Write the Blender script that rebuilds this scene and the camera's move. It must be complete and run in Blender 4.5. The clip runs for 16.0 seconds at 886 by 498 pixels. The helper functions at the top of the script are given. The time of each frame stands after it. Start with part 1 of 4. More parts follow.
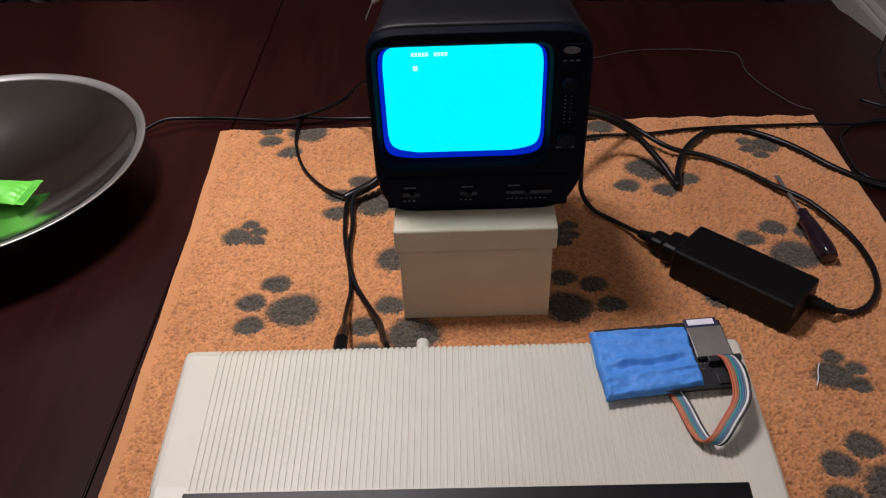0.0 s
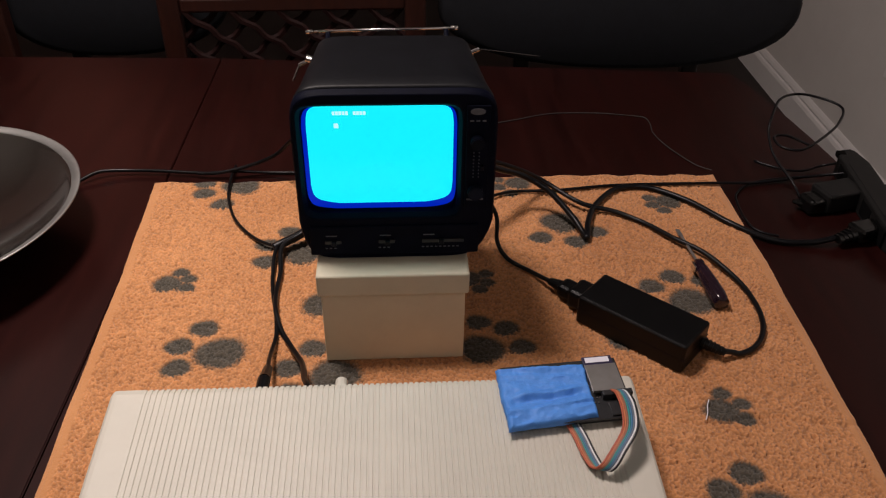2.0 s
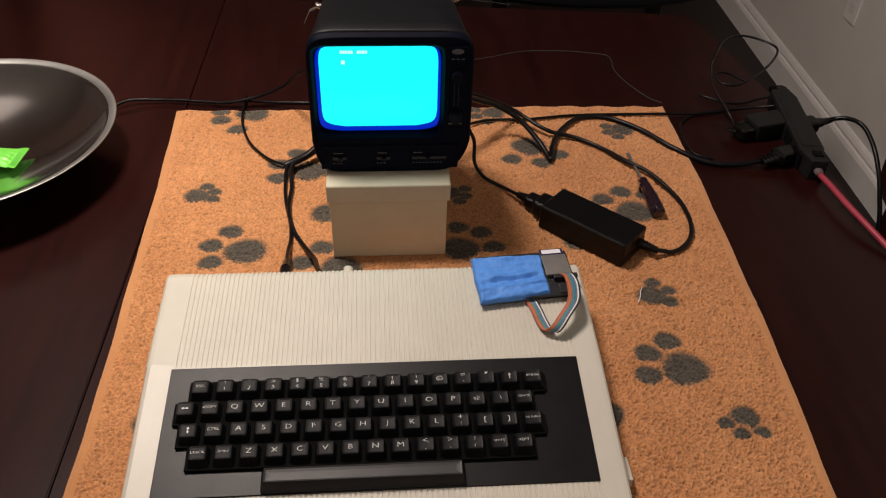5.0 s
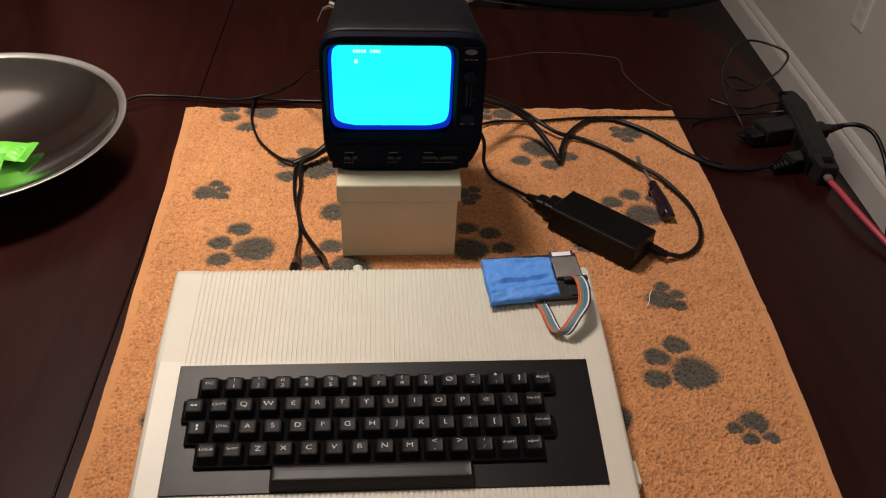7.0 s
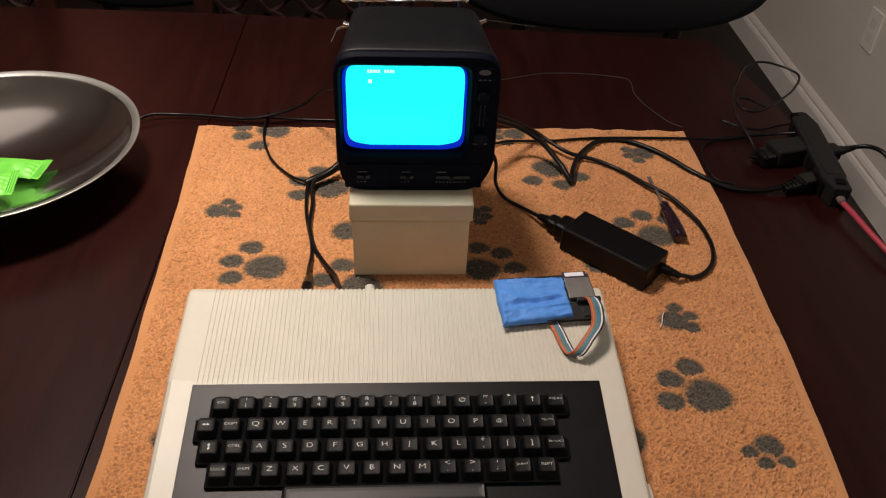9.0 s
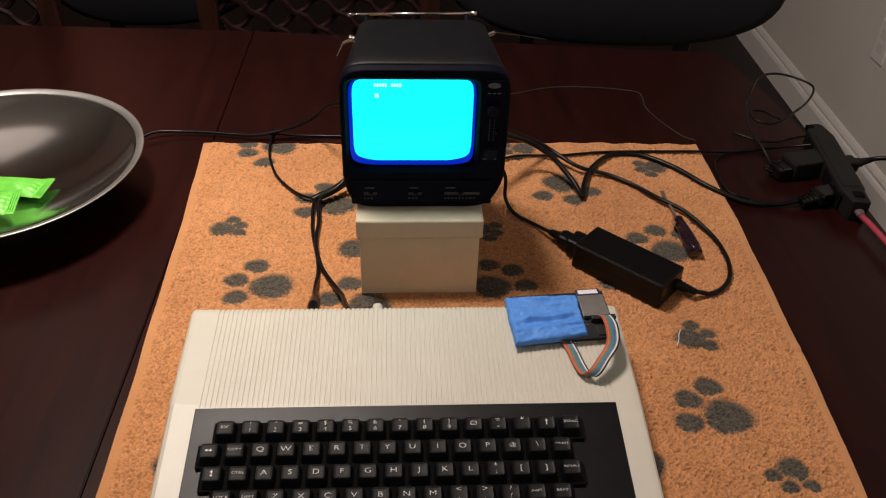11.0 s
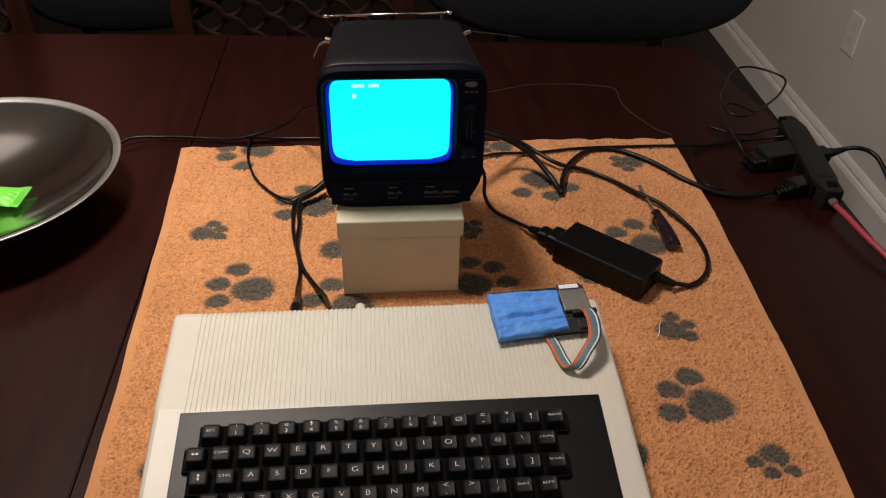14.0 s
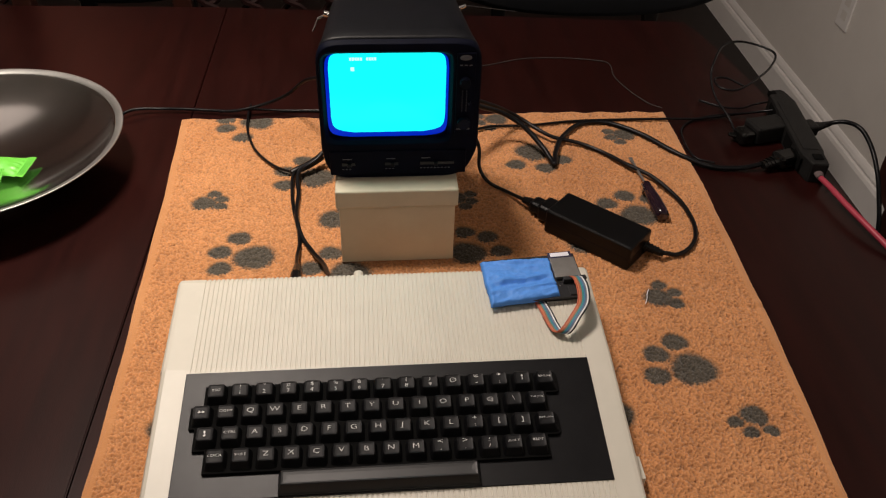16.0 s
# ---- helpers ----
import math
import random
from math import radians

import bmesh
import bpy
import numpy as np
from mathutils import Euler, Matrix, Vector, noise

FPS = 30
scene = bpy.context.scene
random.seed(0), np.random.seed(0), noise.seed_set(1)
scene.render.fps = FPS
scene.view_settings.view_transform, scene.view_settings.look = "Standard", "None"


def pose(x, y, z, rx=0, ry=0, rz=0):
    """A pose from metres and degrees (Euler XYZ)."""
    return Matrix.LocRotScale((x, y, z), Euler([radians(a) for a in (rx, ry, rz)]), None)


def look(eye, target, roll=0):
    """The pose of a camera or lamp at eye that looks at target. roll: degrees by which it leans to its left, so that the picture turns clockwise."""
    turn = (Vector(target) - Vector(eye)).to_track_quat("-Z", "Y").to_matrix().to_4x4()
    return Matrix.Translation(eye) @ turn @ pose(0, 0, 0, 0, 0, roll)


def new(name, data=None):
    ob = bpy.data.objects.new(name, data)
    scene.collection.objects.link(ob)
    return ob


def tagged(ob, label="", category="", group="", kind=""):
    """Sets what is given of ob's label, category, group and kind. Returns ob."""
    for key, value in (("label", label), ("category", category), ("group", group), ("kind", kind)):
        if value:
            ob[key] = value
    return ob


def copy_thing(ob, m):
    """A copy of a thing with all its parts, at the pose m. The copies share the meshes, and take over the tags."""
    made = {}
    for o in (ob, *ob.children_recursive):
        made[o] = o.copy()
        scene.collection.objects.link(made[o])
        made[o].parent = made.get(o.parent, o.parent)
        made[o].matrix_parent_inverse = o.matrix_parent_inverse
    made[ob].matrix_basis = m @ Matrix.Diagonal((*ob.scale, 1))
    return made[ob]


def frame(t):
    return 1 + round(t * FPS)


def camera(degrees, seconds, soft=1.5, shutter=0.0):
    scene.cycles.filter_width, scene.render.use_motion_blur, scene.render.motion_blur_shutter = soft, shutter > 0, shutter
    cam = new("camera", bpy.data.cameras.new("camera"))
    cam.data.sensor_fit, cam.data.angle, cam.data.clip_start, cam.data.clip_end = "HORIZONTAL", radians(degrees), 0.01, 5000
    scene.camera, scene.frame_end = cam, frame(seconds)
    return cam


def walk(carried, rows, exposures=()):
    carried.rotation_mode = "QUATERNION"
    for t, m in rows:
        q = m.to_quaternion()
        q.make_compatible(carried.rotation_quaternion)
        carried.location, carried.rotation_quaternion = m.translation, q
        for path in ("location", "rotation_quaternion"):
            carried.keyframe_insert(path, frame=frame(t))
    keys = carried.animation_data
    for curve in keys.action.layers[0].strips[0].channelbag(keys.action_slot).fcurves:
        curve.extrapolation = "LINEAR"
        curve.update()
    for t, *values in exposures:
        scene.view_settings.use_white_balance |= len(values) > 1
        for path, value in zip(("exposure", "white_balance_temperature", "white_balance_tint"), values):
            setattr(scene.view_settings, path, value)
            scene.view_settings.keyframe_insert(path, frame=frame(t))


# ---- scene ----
cam = camera(57.0, 16.0, 1.2)
PATH = [
    (0, (0.0261, -0.2426, 0.4736), (0.0131, 0.299, 0.0302), -2.37),
    (0.5, (0.0292, -0.2563, 0.4767), (0.0061, 0.3115, 0.068), -2.02),
    (1, (0.0276, -0.2789, 0.4873), (0.0201, 0.2927, 0.0833), -0.86),
    (1.5, (0.0389, -0.2798, 0.4856), (0.0592, 0.2911, 0.0811), 0.47),
    (2, (0.0458, -0.2841, 0.4926), (0.0824, 0.2863, 0.0885), 0.91),
    (2.5, (0.045, -0.2994, 0.5021), (0.0825, 0.2511, 0.0715), 0.77),
    (3, (0.0367, -0.3317, 0.5274), (0.0751, 0.1947, 0.0676), 1.08),
    (3.5, (0.0324, -0.3683, 0.5509), (0.0764, 0.1624, 0.0965), 1.61),
    (4, (0.0343, -0.4071, 0.5654), (0.0814, 0.1266, 0.115), 1.69),
    (6.5, (0.0296, -0.4264, 0.5659), (0.081, 0.1105, 0.1197), 2.81),
    (7, (0.0256, -0.4209, 0.5646), (0.0748, 0.1157, 0.1177), 2.89),
    (7.5, (0.0249, -0.4174, 0.5621), (0.0708, 0.119, 0.1147), 2.84),
    (8, (0.0222, -0.4213, 0.5654), (0.0669, 0.1161, 0.1191), 2.89),
    (8.5, (0.0221, -0.4231, 0.5648), (0.0649, 0.1191, 0.124), 2.79),
    (9, (0.0195, -0.4188, 0.5645), (0.0637, 0.128, 0.1297), 2.86),
    (9.5, (0.019, -0.4109, 0.5603), (0.0612, 0.1402, 0.1308), 2.68),
    (12, (0.0198, -0.4012, 0.5525), (0.0587, 0.1545, 0.1285), 1.58),
    (12.5, (0.0191, -0.4036, 0.5534), (0.0621, 0.1513, 0.1289), 1.55),
    (13, (0.0194, -0.4012, 0.5516), (0.0656, 0.154, 0.1278), 1.54),
    (13.5, (0.02, -0.3944, 0.5476), (0.0685, 0.1615, 0.125), 1.46),
    (14, (0.0192, -0.4064, 0.5542), (0.0728, 0.1483, 0.1305), 1.55),
    (14.5, (0.0224, -0.4196, 0.5629), (0.08, 0.1299, 0.1331), 1.64),
    (15, (0.0232, -0.4208, 0.5624), (0.0841, 0.123, 0.1258), 1.80),
    (15.5, (0.0204, -0.4228, 0.5637), (0.0809, 0.1169, 0.1221), 1.92),
    (16, (0.0176, -0.4301, 0.566), (0.074, 0.1107, 0.1252), 1.97),
]
# the clip's camera starts a little darker and bluer, and settles
LEVELS = [(0.0, -0.24, 5680, 18), (1.2, -0.30, 6030, 20), (2.0, -0.30, 6130, 20), (3.0, -0.22, 6130, 18), (4.0, -0.14, 6220, 17), (6.5, -0.03, 6470, 15), (9.0, -0.03, 6470, 15), (12.5, -0.08, 6300, 15), (16.0, -0.03, 6390, 14)]
walk(cam, [(t, look(eye, target, roll)) for t, eye, target, roll in PATH], LEVELS)

# ---- light: warm lamp hanging over the table, unseen lamps added in the dim room ----
FLOOR = -0.75
world = bpy.data.worlds.new("world")
world.use_nodes = True
world.node_tree.nodes["Background"].inputs[0].default_value = (1.0, 0.82, 0.62, 1)
world.node_tree.nodes["Background"].inputs[1].default_value = 0.0
scene.world = world


def lamp(name, m, watts, colour, radius, cone=None):
    """A bulb, or, with a cone in degrees, a bulb in a shade that opens along the pose's -z."""
    data = bpy.data.lights.new(name, "SPOT" if cone else "POINT")
    data.energy, data.color, data.shadow_soft_size = watts, colour, radius
    if cone:
        data.spot_size, data.spot_blend = radians(cone), 0.25
    ob = new(name, data)
    ob.matrix_world = m
    return ob


lamp("hanging_lamp_light", pose(-0.31, 0.43, 1.40), 73, (1.0, 0.87, 0.74), 0.14, 168)
# narrow second spot beside the lamp, added to brighten the pool below
pool = lamp("hanging_lamp_pool", pose(-0.34, 0.43, 1.40), 48, (1.0, 0.90, 0.71), 0.14, 46)
pool.data.spot_blend = 1.0
# fill, not a known fitting: added above the front to lift the dark side
lamp("front_fill_light", pose(0.30, -0.75, 1.52), 9.5, (1.0, 0.88, 0.75), 0.14, 160)
# unseen red light, added for the red glow reflected in the table
lamp("red_glow_light", pose(-1.35, 3.20, 1.35), 1.7, (1.0, 0.30, 0.18), 0.20)
# unseen light, added to reflect as a pale patch in bowl and table
lamp("pale_reflection_light", pose(-1.10, 1.60, 1.42), 1.3, (1.0, 0.82, 0.68), 0.23)


# ---- materials ----
def mat(name, c1, c2=None, scale=40.0, rough=0.5, rough2=None, bump=0.0, bump_scale=None, metal=0.0, coat=0.0, stretch=(1, 1, 1), detail=6.0, spec=0.5):
    """A surface with two colours mixed by noise, a coarser noise in its gloss, and fine relief."""
    m = bpy.data.materials.new(name)
    m.use_nodes = True
    nt = m.node_tree
    n, link = nt.nodes, nt.links.new
    b = n["Principled BSDF"]
    b.inputs["Metallic"].default_value = metal
    b.inputs["Coat Weight"].default_value = coat
    b.inputs["Coat Roughness"].default_value = 0.15
    b.inputs["Specular IOR Level"].default_value = spec
    co = n.new("ShaderNodeTexCoord")
    mp = n.new("ShaderNodeMapping")
    mp.inputs["Scale"].default_value = stretch
    link(co.outputs["Object"], mp.inputs["Vector"])
    no = n.new("ShaderNodeTexNoise")
    no.inputs["Scale"].default_value, no.inputs["Detail"].default_value, no.inputs["Roughness"].default_value = scale, detail, 0.65
    link(mp.outputs[0], no.inputs["Vector"])
    ra = n.new("ShaderNodeValToRGB")
    ra.color_ramp.elements[0].position, ra.color_ramp.elements[1].position = 0.32, 0.7
    ra.color_ramp.elements[0].color, ra.color_ramp.elements[1].color = (*c1, 1), (*(c2 or [v * 1.25 for v in c1]), 1)
    link(no.outputs[0], ra.inputs[0])
    link(ra.outputs[0], b.inputs["Base Color"])
    ro = n.new("ShaderNodeTexNoise")
    ro.inputs["Scale"].default_value, ro.inputs["Detail"].default_value = scale * 0.35, 4
    link(co.outputs["Object"], ro.inputs["Vector"])
    mr = n.new("ShaderNodeMapRange")
    mr.inputs["To Min"].default_value, mr.inputs["To Max"].default_value = rough, rough2 if rough2 is not None else min(1, rough * 1.35)
    link(ro.outputs[0], mr.inputs["Value"])
    link(mr.outputs[0], b.inputs["Roughness"])
    if bump:
        bn = n.new("ShaderNodeTexNoise")
        bn.inputs["Scale"].default_value, bn.inputs["Detail"].default_value = bump_scale or scale * 6, 3
        link(mp.outputs[0], bn.inputs["Vector"])
        bu = n.new("ShaderNodeBump")
        bu.inputs["Strength"].default_value, bu.inputs["Distance"].default_value = bump, 0.001
        link(bn.outputs[0], bu.inputs["Height"])
        link(bu.outputs[0], b.inputs["Normal"])
    return m


def glow(name, colour, strength):
    m = bpy.data.materials.new(name)
    m.use_nodes = True
    b = m.node_tree.nodes["Principled BSDF"]
    b.inputs["Base Color"].default_value = (0.003, 0.004, 0.006, 1)
    b.inputs["Specular IOR Level"].default_value = 0.12
    b.inputs["Roughness"].default_value = 0.16
    b.inputs["Emission Color"].default_value, b.inputs["Emission Strength"].default_value = (*colour, 1), strength
    return m


M_WOOD = mat("mahogany", (0.0115, 0.0022, 0.0018), (0.0215, 0.0042, 0.0033), 13, 0.24, 0.38, 0.07, 220, stretch=(5, 0.5, 1), spec=0.28)
M_WOOD2 = mat("chair_wood", (0.024, 0.007, 0.0045), (0.044, 0.0125, 0.0075), 22, 0.3, 0.5, 0.08, 200, stretch=(4, 4, 0.6))
M_CHAIR = mat("side_chair_wood", (0.014, 0.004, 0.003), (0.026, 0.008, 0.005), 22, 0.3, 0.45, 0.06, 200, stretch=(4, 4, 0.6))
M_LATTICE = mat("lattice_wood", (0.012, 0.004, 0.0035), (0.022, 0.007, 0.006), 22, 0.5, 0.65, 0.06, 200, stretch=(4, 4, 0.6), spec=0.2)
M_DARKWOOD = mat("dark_wood", (0.008, 0.005, 0.004), (0.016, 0.009, 0.007), 30, 0.35, 0.5, 0.05)
M_FLOOR = mat("floor_wood", (0.008, 0.004, 0.003), (0.014, 0.007, 0.005), 8, 0.4, 0.6, 0.1, 90, stretch=(6, 1, 1))
M_WALL = mat("wall_paint", (0.72, 0.70, 0.66), (0.77, 0.75, 0.71), 5, 0.7, 0.85, 0.12, 260)
M_CEIL = mat("ceiling_paint", (0.72, 0.70, 0.66), (0.77, 0.75, 0.70), 5, 0.8, 0.9, 0.2, 160)
M_TRIM = mat("trim_paint", (0.82, 0.81, 0.79), (0.87, 0.86, 0.84), 9, 0.35, 0.5, 0.05, 120)
M_CREAM = mat("cream_plastic", (0.575, 0.550, 0.475), (0.625, 0.595, 0.515), 18, 0.38, 0.52, 0.06, 900)
M_BOX = mat("beige_card", (0.55, 0.50, 0.38), (0.60, 0.55, 0.42), 30, 0.55, 0.7, 0.10, 500)
M_PANEL = mat("panel_black", (0.003, 0.003, 0.004), (0.006, 0.006, 0.007), 60, 0.34, 0.42, 0.10, 1600, spec=0.22)
M_KEY = mat("key_black", (0.003, 0.003, 0.004), (0.006, 0.006, 0.007), 90, 0.46, 0.58, 0.10, 1500, spec=0.22)
M_BAR = mat("bar_black", (0.008, 0.008, 0.009), (0.012, 0.012, 0.013), 90, 0.40, 0.50, 0.10, 1500, spec=0.42)
M_INK = mat("legend_white", (0.70, 0.70, 0.69), (0.76, 0.76, 0.75), 200, 0.5)
# black plastic; blue tint stands in for screen glow, darker than housing for contrast
M_TV = mat("tv_plastic_glow_tint", (0.0024, 0.0030, 0.0085), (0.0038, 0.0048, 0.0130), 60, 0.48, 0.58, 0.12, 1500, spec=0.055)
M_HOUSING = mat("housing_plastic", (0.004, 0.0044, 0.006), (0.007, 0.0076, 0.010), 60, 0.40, 0.50, 0.12, 1500, spec=0.19)
M_TVDARK = mat("tv_trim", (0.0025, 0.003, 0.007), (0.0045, 0.0054, 0.012), 60, 0.28, 0.4, spec=0.16)
M_SOOT = mat("matt_black", (0.002, 0.002, 0.002), (0.003, 0.003, 0.003), 60, 0.8, 0.9, spec=0.1)
M_GREYINK = mat("printed_grey", (0.10, 0.10, 0.11), (0.15, 0.15, 0.16), 300, 0.5)
M_CHROME = mat("chrome", (0.72, 0.72, 0.72), (0.80, 0.80, 0.80), 80, 0.14, 0.24, metal=1.0)
M_STEEL = mat("polished_steel", (0.50, 0.50, 0.50), (0.60, 0.60, 0.60), 7, 0.10, 0.16, 0.03, 40, metal=1.0)
M_BRUSHED = mat("brushed_steel", (0.50, 0.50, 0.49), (0.60, 0.60, 0.59), 30, 0.40, 0.50, 0.05, 300, metal=1.0)
M_CABLE = mat("cable_rubber", (0.003, 0.003, 0.004), (0.006, 0.006, 0.007), 120, 0.26, 0.4, 0.05, spec=0.24)
M_BRICK = mat("adapter_black", (0.0022, 0.0022, 0.0025), (0.004, 0.004, 0.0045), 50, 0.32, 0.42, 0.2, 1800, spec=0.20)
M_STRIP = mat("strip_black", (0.008, 0.008, 0.008), (0.014, 0.0135, 0.013), 60, 0.46, 0.6, 0.35, 900, spec=0.22)
M_GLOSS = mat("glossy_black", (0.003, 0.003, 0.003), (0.006, 0.006, 0.006), 60, 0.12, 0.2, 0.05, 300, spec=0.5)
M_SLEEVE = mat("grey_sleeve", (0.10, 0.075, 0.075), (0.15, 0.11, 0.11), 60, 0.5, 0.6)
M_PINK = mat("pink_rubber", (0.34, 0.030, 0.055), (0.40, 0.045, 0.075), 60, 0.4, 0.55)
M_TAPE = mat("blue_tape", (0.065, 0.245, 0.72), (0.095, 0.310, 0.84), 120, 0.5, 0.7, 0.35, 700)
M_PCB = mat("circuit_black", (0.010, 0.010, 0.012), (0.020, 0.020, 0.022), 300, 0.35, 0.5, 0.1)
M_SLOT = mat("slot_steel", (0.24, 0.23, 0.22), (0.30, 0.29, 0.28), 60, 0.38, 0.5, metal=0.7)
M_CARD = mat("card_plastic", (0.020, 0.016, 0.05), (0.03, 0.024, 0.07), 60, 0.35)
M_LABEL = mat("white_label", (0.74, 0.73, 0.80), (0.80, 0.79, 0.86), 100, 0.5)
M_NAVY = mat("navy_cloth", (0.0016, 0.0022, 0.0045), (0.003, 0.004, 0.008), 90, 0.85, 0.95, 0.4, 500)
M_GREEN = mat("green_wrapper", (0.13, 0.58, 0.05), (0.20, 0.70, 0.09), 40, 0.34, 0.46, 0.4, 160)
M_GREENDARK = mat("green_seal", (0.05, 0.33, 0.025), (0.08, 0.42, 0.04), 40, 0.4, 0.5)
M_RED = mat("red_print", (0.55, 0.03, 0.02), (0.62, 0.05, 0.03), 60, 0.3)
M_HANDLE = mat("driver_handle", (0.012, 0.006, 0.011), (0.024, 0.011, 0.020), 60, 0.12, 0.2, coat=0.4)
M_SCREEN = glow("screen_cyan", (0.0, 0.98, 1.0), 1.14)
M_SCREENTEXT = glow("screen_white", (0.55, 0.96, 1.0), 1.25)
M_BORDER = glow("screen_glow_border", (0.0, 0.022, 0.56), 0.9)
M_GREYWIRE = mat("grey_wire", (0.030, 0.028, 0.028), (0.05, 0.047, 0.045), 200, 0.5)
WIRES = [mat("wire_" + n, c, None, 200, 0.4) for n, c in (
    ("red", (0.42, 0.10, 0.05)), ("orange", (0.50, 0.16, 0.07)), ("brown", (0.30, 0.13, 0.08)), ("teal", (0.04, 0.24, 0.24)),
    ("blue", (0.06, 0.17, 0.30)), ("slate", (0.13, 0.15, 0.20)), ("white", (0.72, 0.71, 0.72)), ("black", (0.012, 0.012, 0.012)))]


# ---- building ----
def part(name, bm, material, parent=None, label="", smooth=False, at=None):
    """Links a bmesh as one mesh object, under a thing where one is given."""
    me = bpy.data.meshes.new(name)
    bm.normal_update()
    bm.to_mesh(me)
    bm.free()
    me.materials.append(material)
    if smooth:
        me.shade_smooth()
    return place(name, me, parent, label, at)


def place(name, me, parent=None, label="", at=None):
    ob = new(name, me)
    if at is not None:
        ob.matrix_basis = at
    if parent is not None:
        ob.parent = parent
    if label:
        ob["label"] = label
    return ob


def thing(name, m, label, category, group="", kind=""):
    ob = new(name)
    ob.matrix_basis = m
    ob.empty_display_size = 0.05
    return tagged(ob, label, category, group, kind)


def box(x0, x1, y0, y1, z0, z1, r=0.0, seg=2, bm=None):
    """A block between two corners, with rounded edges."""
    bm = bm or bmesh.new()
    got = bmesh.ops.create_cube(bm, size=1.0, matrix=Matrix.Translation(((x0 + x1) / 2, (y0 + y1) / 2, (z0 + z1) / 2)) @ Matrix.Diagonal((x1 - x0, y1 - y0, z1 - z0, 1)))
    if r:
        edges = list({e for v in got["verts"] for e in v.link_edges})
        bmesh.ops.bevel(bm, geom=edges, offset=r, segments=seg, affect="EDGES", profile=0.5)
    return bm


def rod(a, b, r0, r1=None, n=12, bm=None, bevel=0.0):
    """A round bar from a to b."""
    bm = bm or bmesh.new()
    a, b = Vector(a), Vector(b)
    m = Matrix.Translation((a + b) / 2) @ (b - a).to_track_quat("Z", "Y").to_matrix().to_4x4()
    got = bmesh.ops.create_cone(bm, cap_ends=True, segments=n, radius1=r0, radius2=r0 if r1 is None else r1, depth=(b - a).length, matrix=m)
    if bevel:
        edges = [e for e in {e for v in got["verts"] for e in v.link_edges} if any(len(f.verts) > 4 for f in e.link_faces)]
        bmesh.ops.bevel(bm, geom=edges, offset=bevel, segments=2, affect="EDGES")
    return bm


def rings(loops, bm=None, cap=True):
    """Joins closed loops of equal length into a skin."""
    bm = bm or bmesh.new()
    rows = [[bm.verts.new(p) for p in loop] for loop in loops]
    n = len(rows[0])
    for a, b in zip(rows, rows[1:]):
        for k in range(n):
            bm.faces.new((a[k], a[(k + 1) % n], b[(k + 1) % n], b[k]))
    if cap:
        bm.faces.new(rows[0][::-1])
        bm.faces.new(rows[-1])
    return bm


def smooth_path(points, step=8):
    """A curve through the points."""
    p = [Vector(q) for q in points]
    p = [2 * p[0] - p[1], *p, 2 * p[-1] - p[-2]]
    out = []
    for a, b, c, d in zip(p, p[1:], p[2:], p[3:]):
        for k in range(step):
            t = k / step
            out.append(0.5 * (2 * b + (c - a) * t + (2 * a - 5 * b + 4 * c - d) * t * t + (3 * b - a - 3 * c + d) * t ** 3))
    return [*out, p[-2]]


def tube(points, r, n=8, step=8, bm=None):
    path = smooth_path(points, step)
    loops, side = [], None
    for k, q in enumerate(path):
        ahead = (path[min(k + 1, len(path) - 1)] - path[max(k - 1, 0)]).normalized()
        side = (side or ahead.orthogonal())
        side = (side - side.dot(ahead) * ahead).normalized()
        up = ahead.cross(side)
        loops.append([q + r * (math.cos(2 * math.pi * j / n) * side + math.sin(2 * math.pi * j / n) * up) for j in range(n)])
    return rings(loops, bm)


def rounded(w, h, power, n, z=0.0, dx=0.0, dy=0.0):
    """A closed loop: a rounded rectangle of half sides w and h."""
    out = []
    for k in range(n):
        a = 2 * math.pi * (k + 0.5) / n
        c, s = math.cos(a), math.sin(a)
        out.append(Vector((dx + w * math.copysign(abs(c) ** (2 / power), c), dy + h * math.copysign(abs(s) ** (2 / power), s), z)))
    return out


TEXTS = {}


def letters(text, size, wide=1.0):
    """A flat mesh of a word in the built-in font, centred."""
    if (text, size, wide) not in TEXTS:
        cu = bpy.data.curves.new("legend", "FONT")
        cu.body, cu.size, cu.align_x, cu.align_y, cu.resolution_u = text, size, "CENTER", "CENTER", 3
        cu.offset = -size * 0.018
        ob = bpy.data.objects.new("legend", cu)
        me = bpy.data.meshes.new_from_object(ob)
        bpy.data.objects.remove(ob)
        me.transform(Matrix.Diagonal((wide, 1, 1, 1)))
        me.materials.clear()
        me.materials.append(M_INK)
        TEXTS[(text, size, wide)] = me
    return TEXTS[(text, size, wide)]


# ---- the room ----
def slab(name, x0, x1, y0, y1, z0, z1, m, label, category):
    return tagged(part(name, box(x0, x1, y0, y1, z0, z1), m), label, category, kind="structure")


slab("floor", -2.6, 2.6, -2.6, 6.6, FLOOR - 0.05, FLOOR, M_FLOOR, "dark brown wooden floor under the table", "floor")
# the ceiling is out of view, added for bounced light and reflections
slab("ceiling", -2.6, 2.6, -2.6, 6.6, 1.70, 1.78, M_CEIL, "unseen plain white painted ceiling", "ceiling")
EAST = pose(1.380, 1.40, 0, 0, 0, -2.06)
slab("wall_east", 0, 0.12, -4.0, 1.75, FLOOR, 1.70, M_WALL, "warm grey painted wall beside the table", "wall").matrix_basis = EAST
# walls out of view, added to close the room for bounced light
slab("wall_north", -2.6, 2.6, 6.5, 6.6, FLOOR, 1.70, M_WALL, "unseen warm grey wall closing the room far behind the table", "wall")
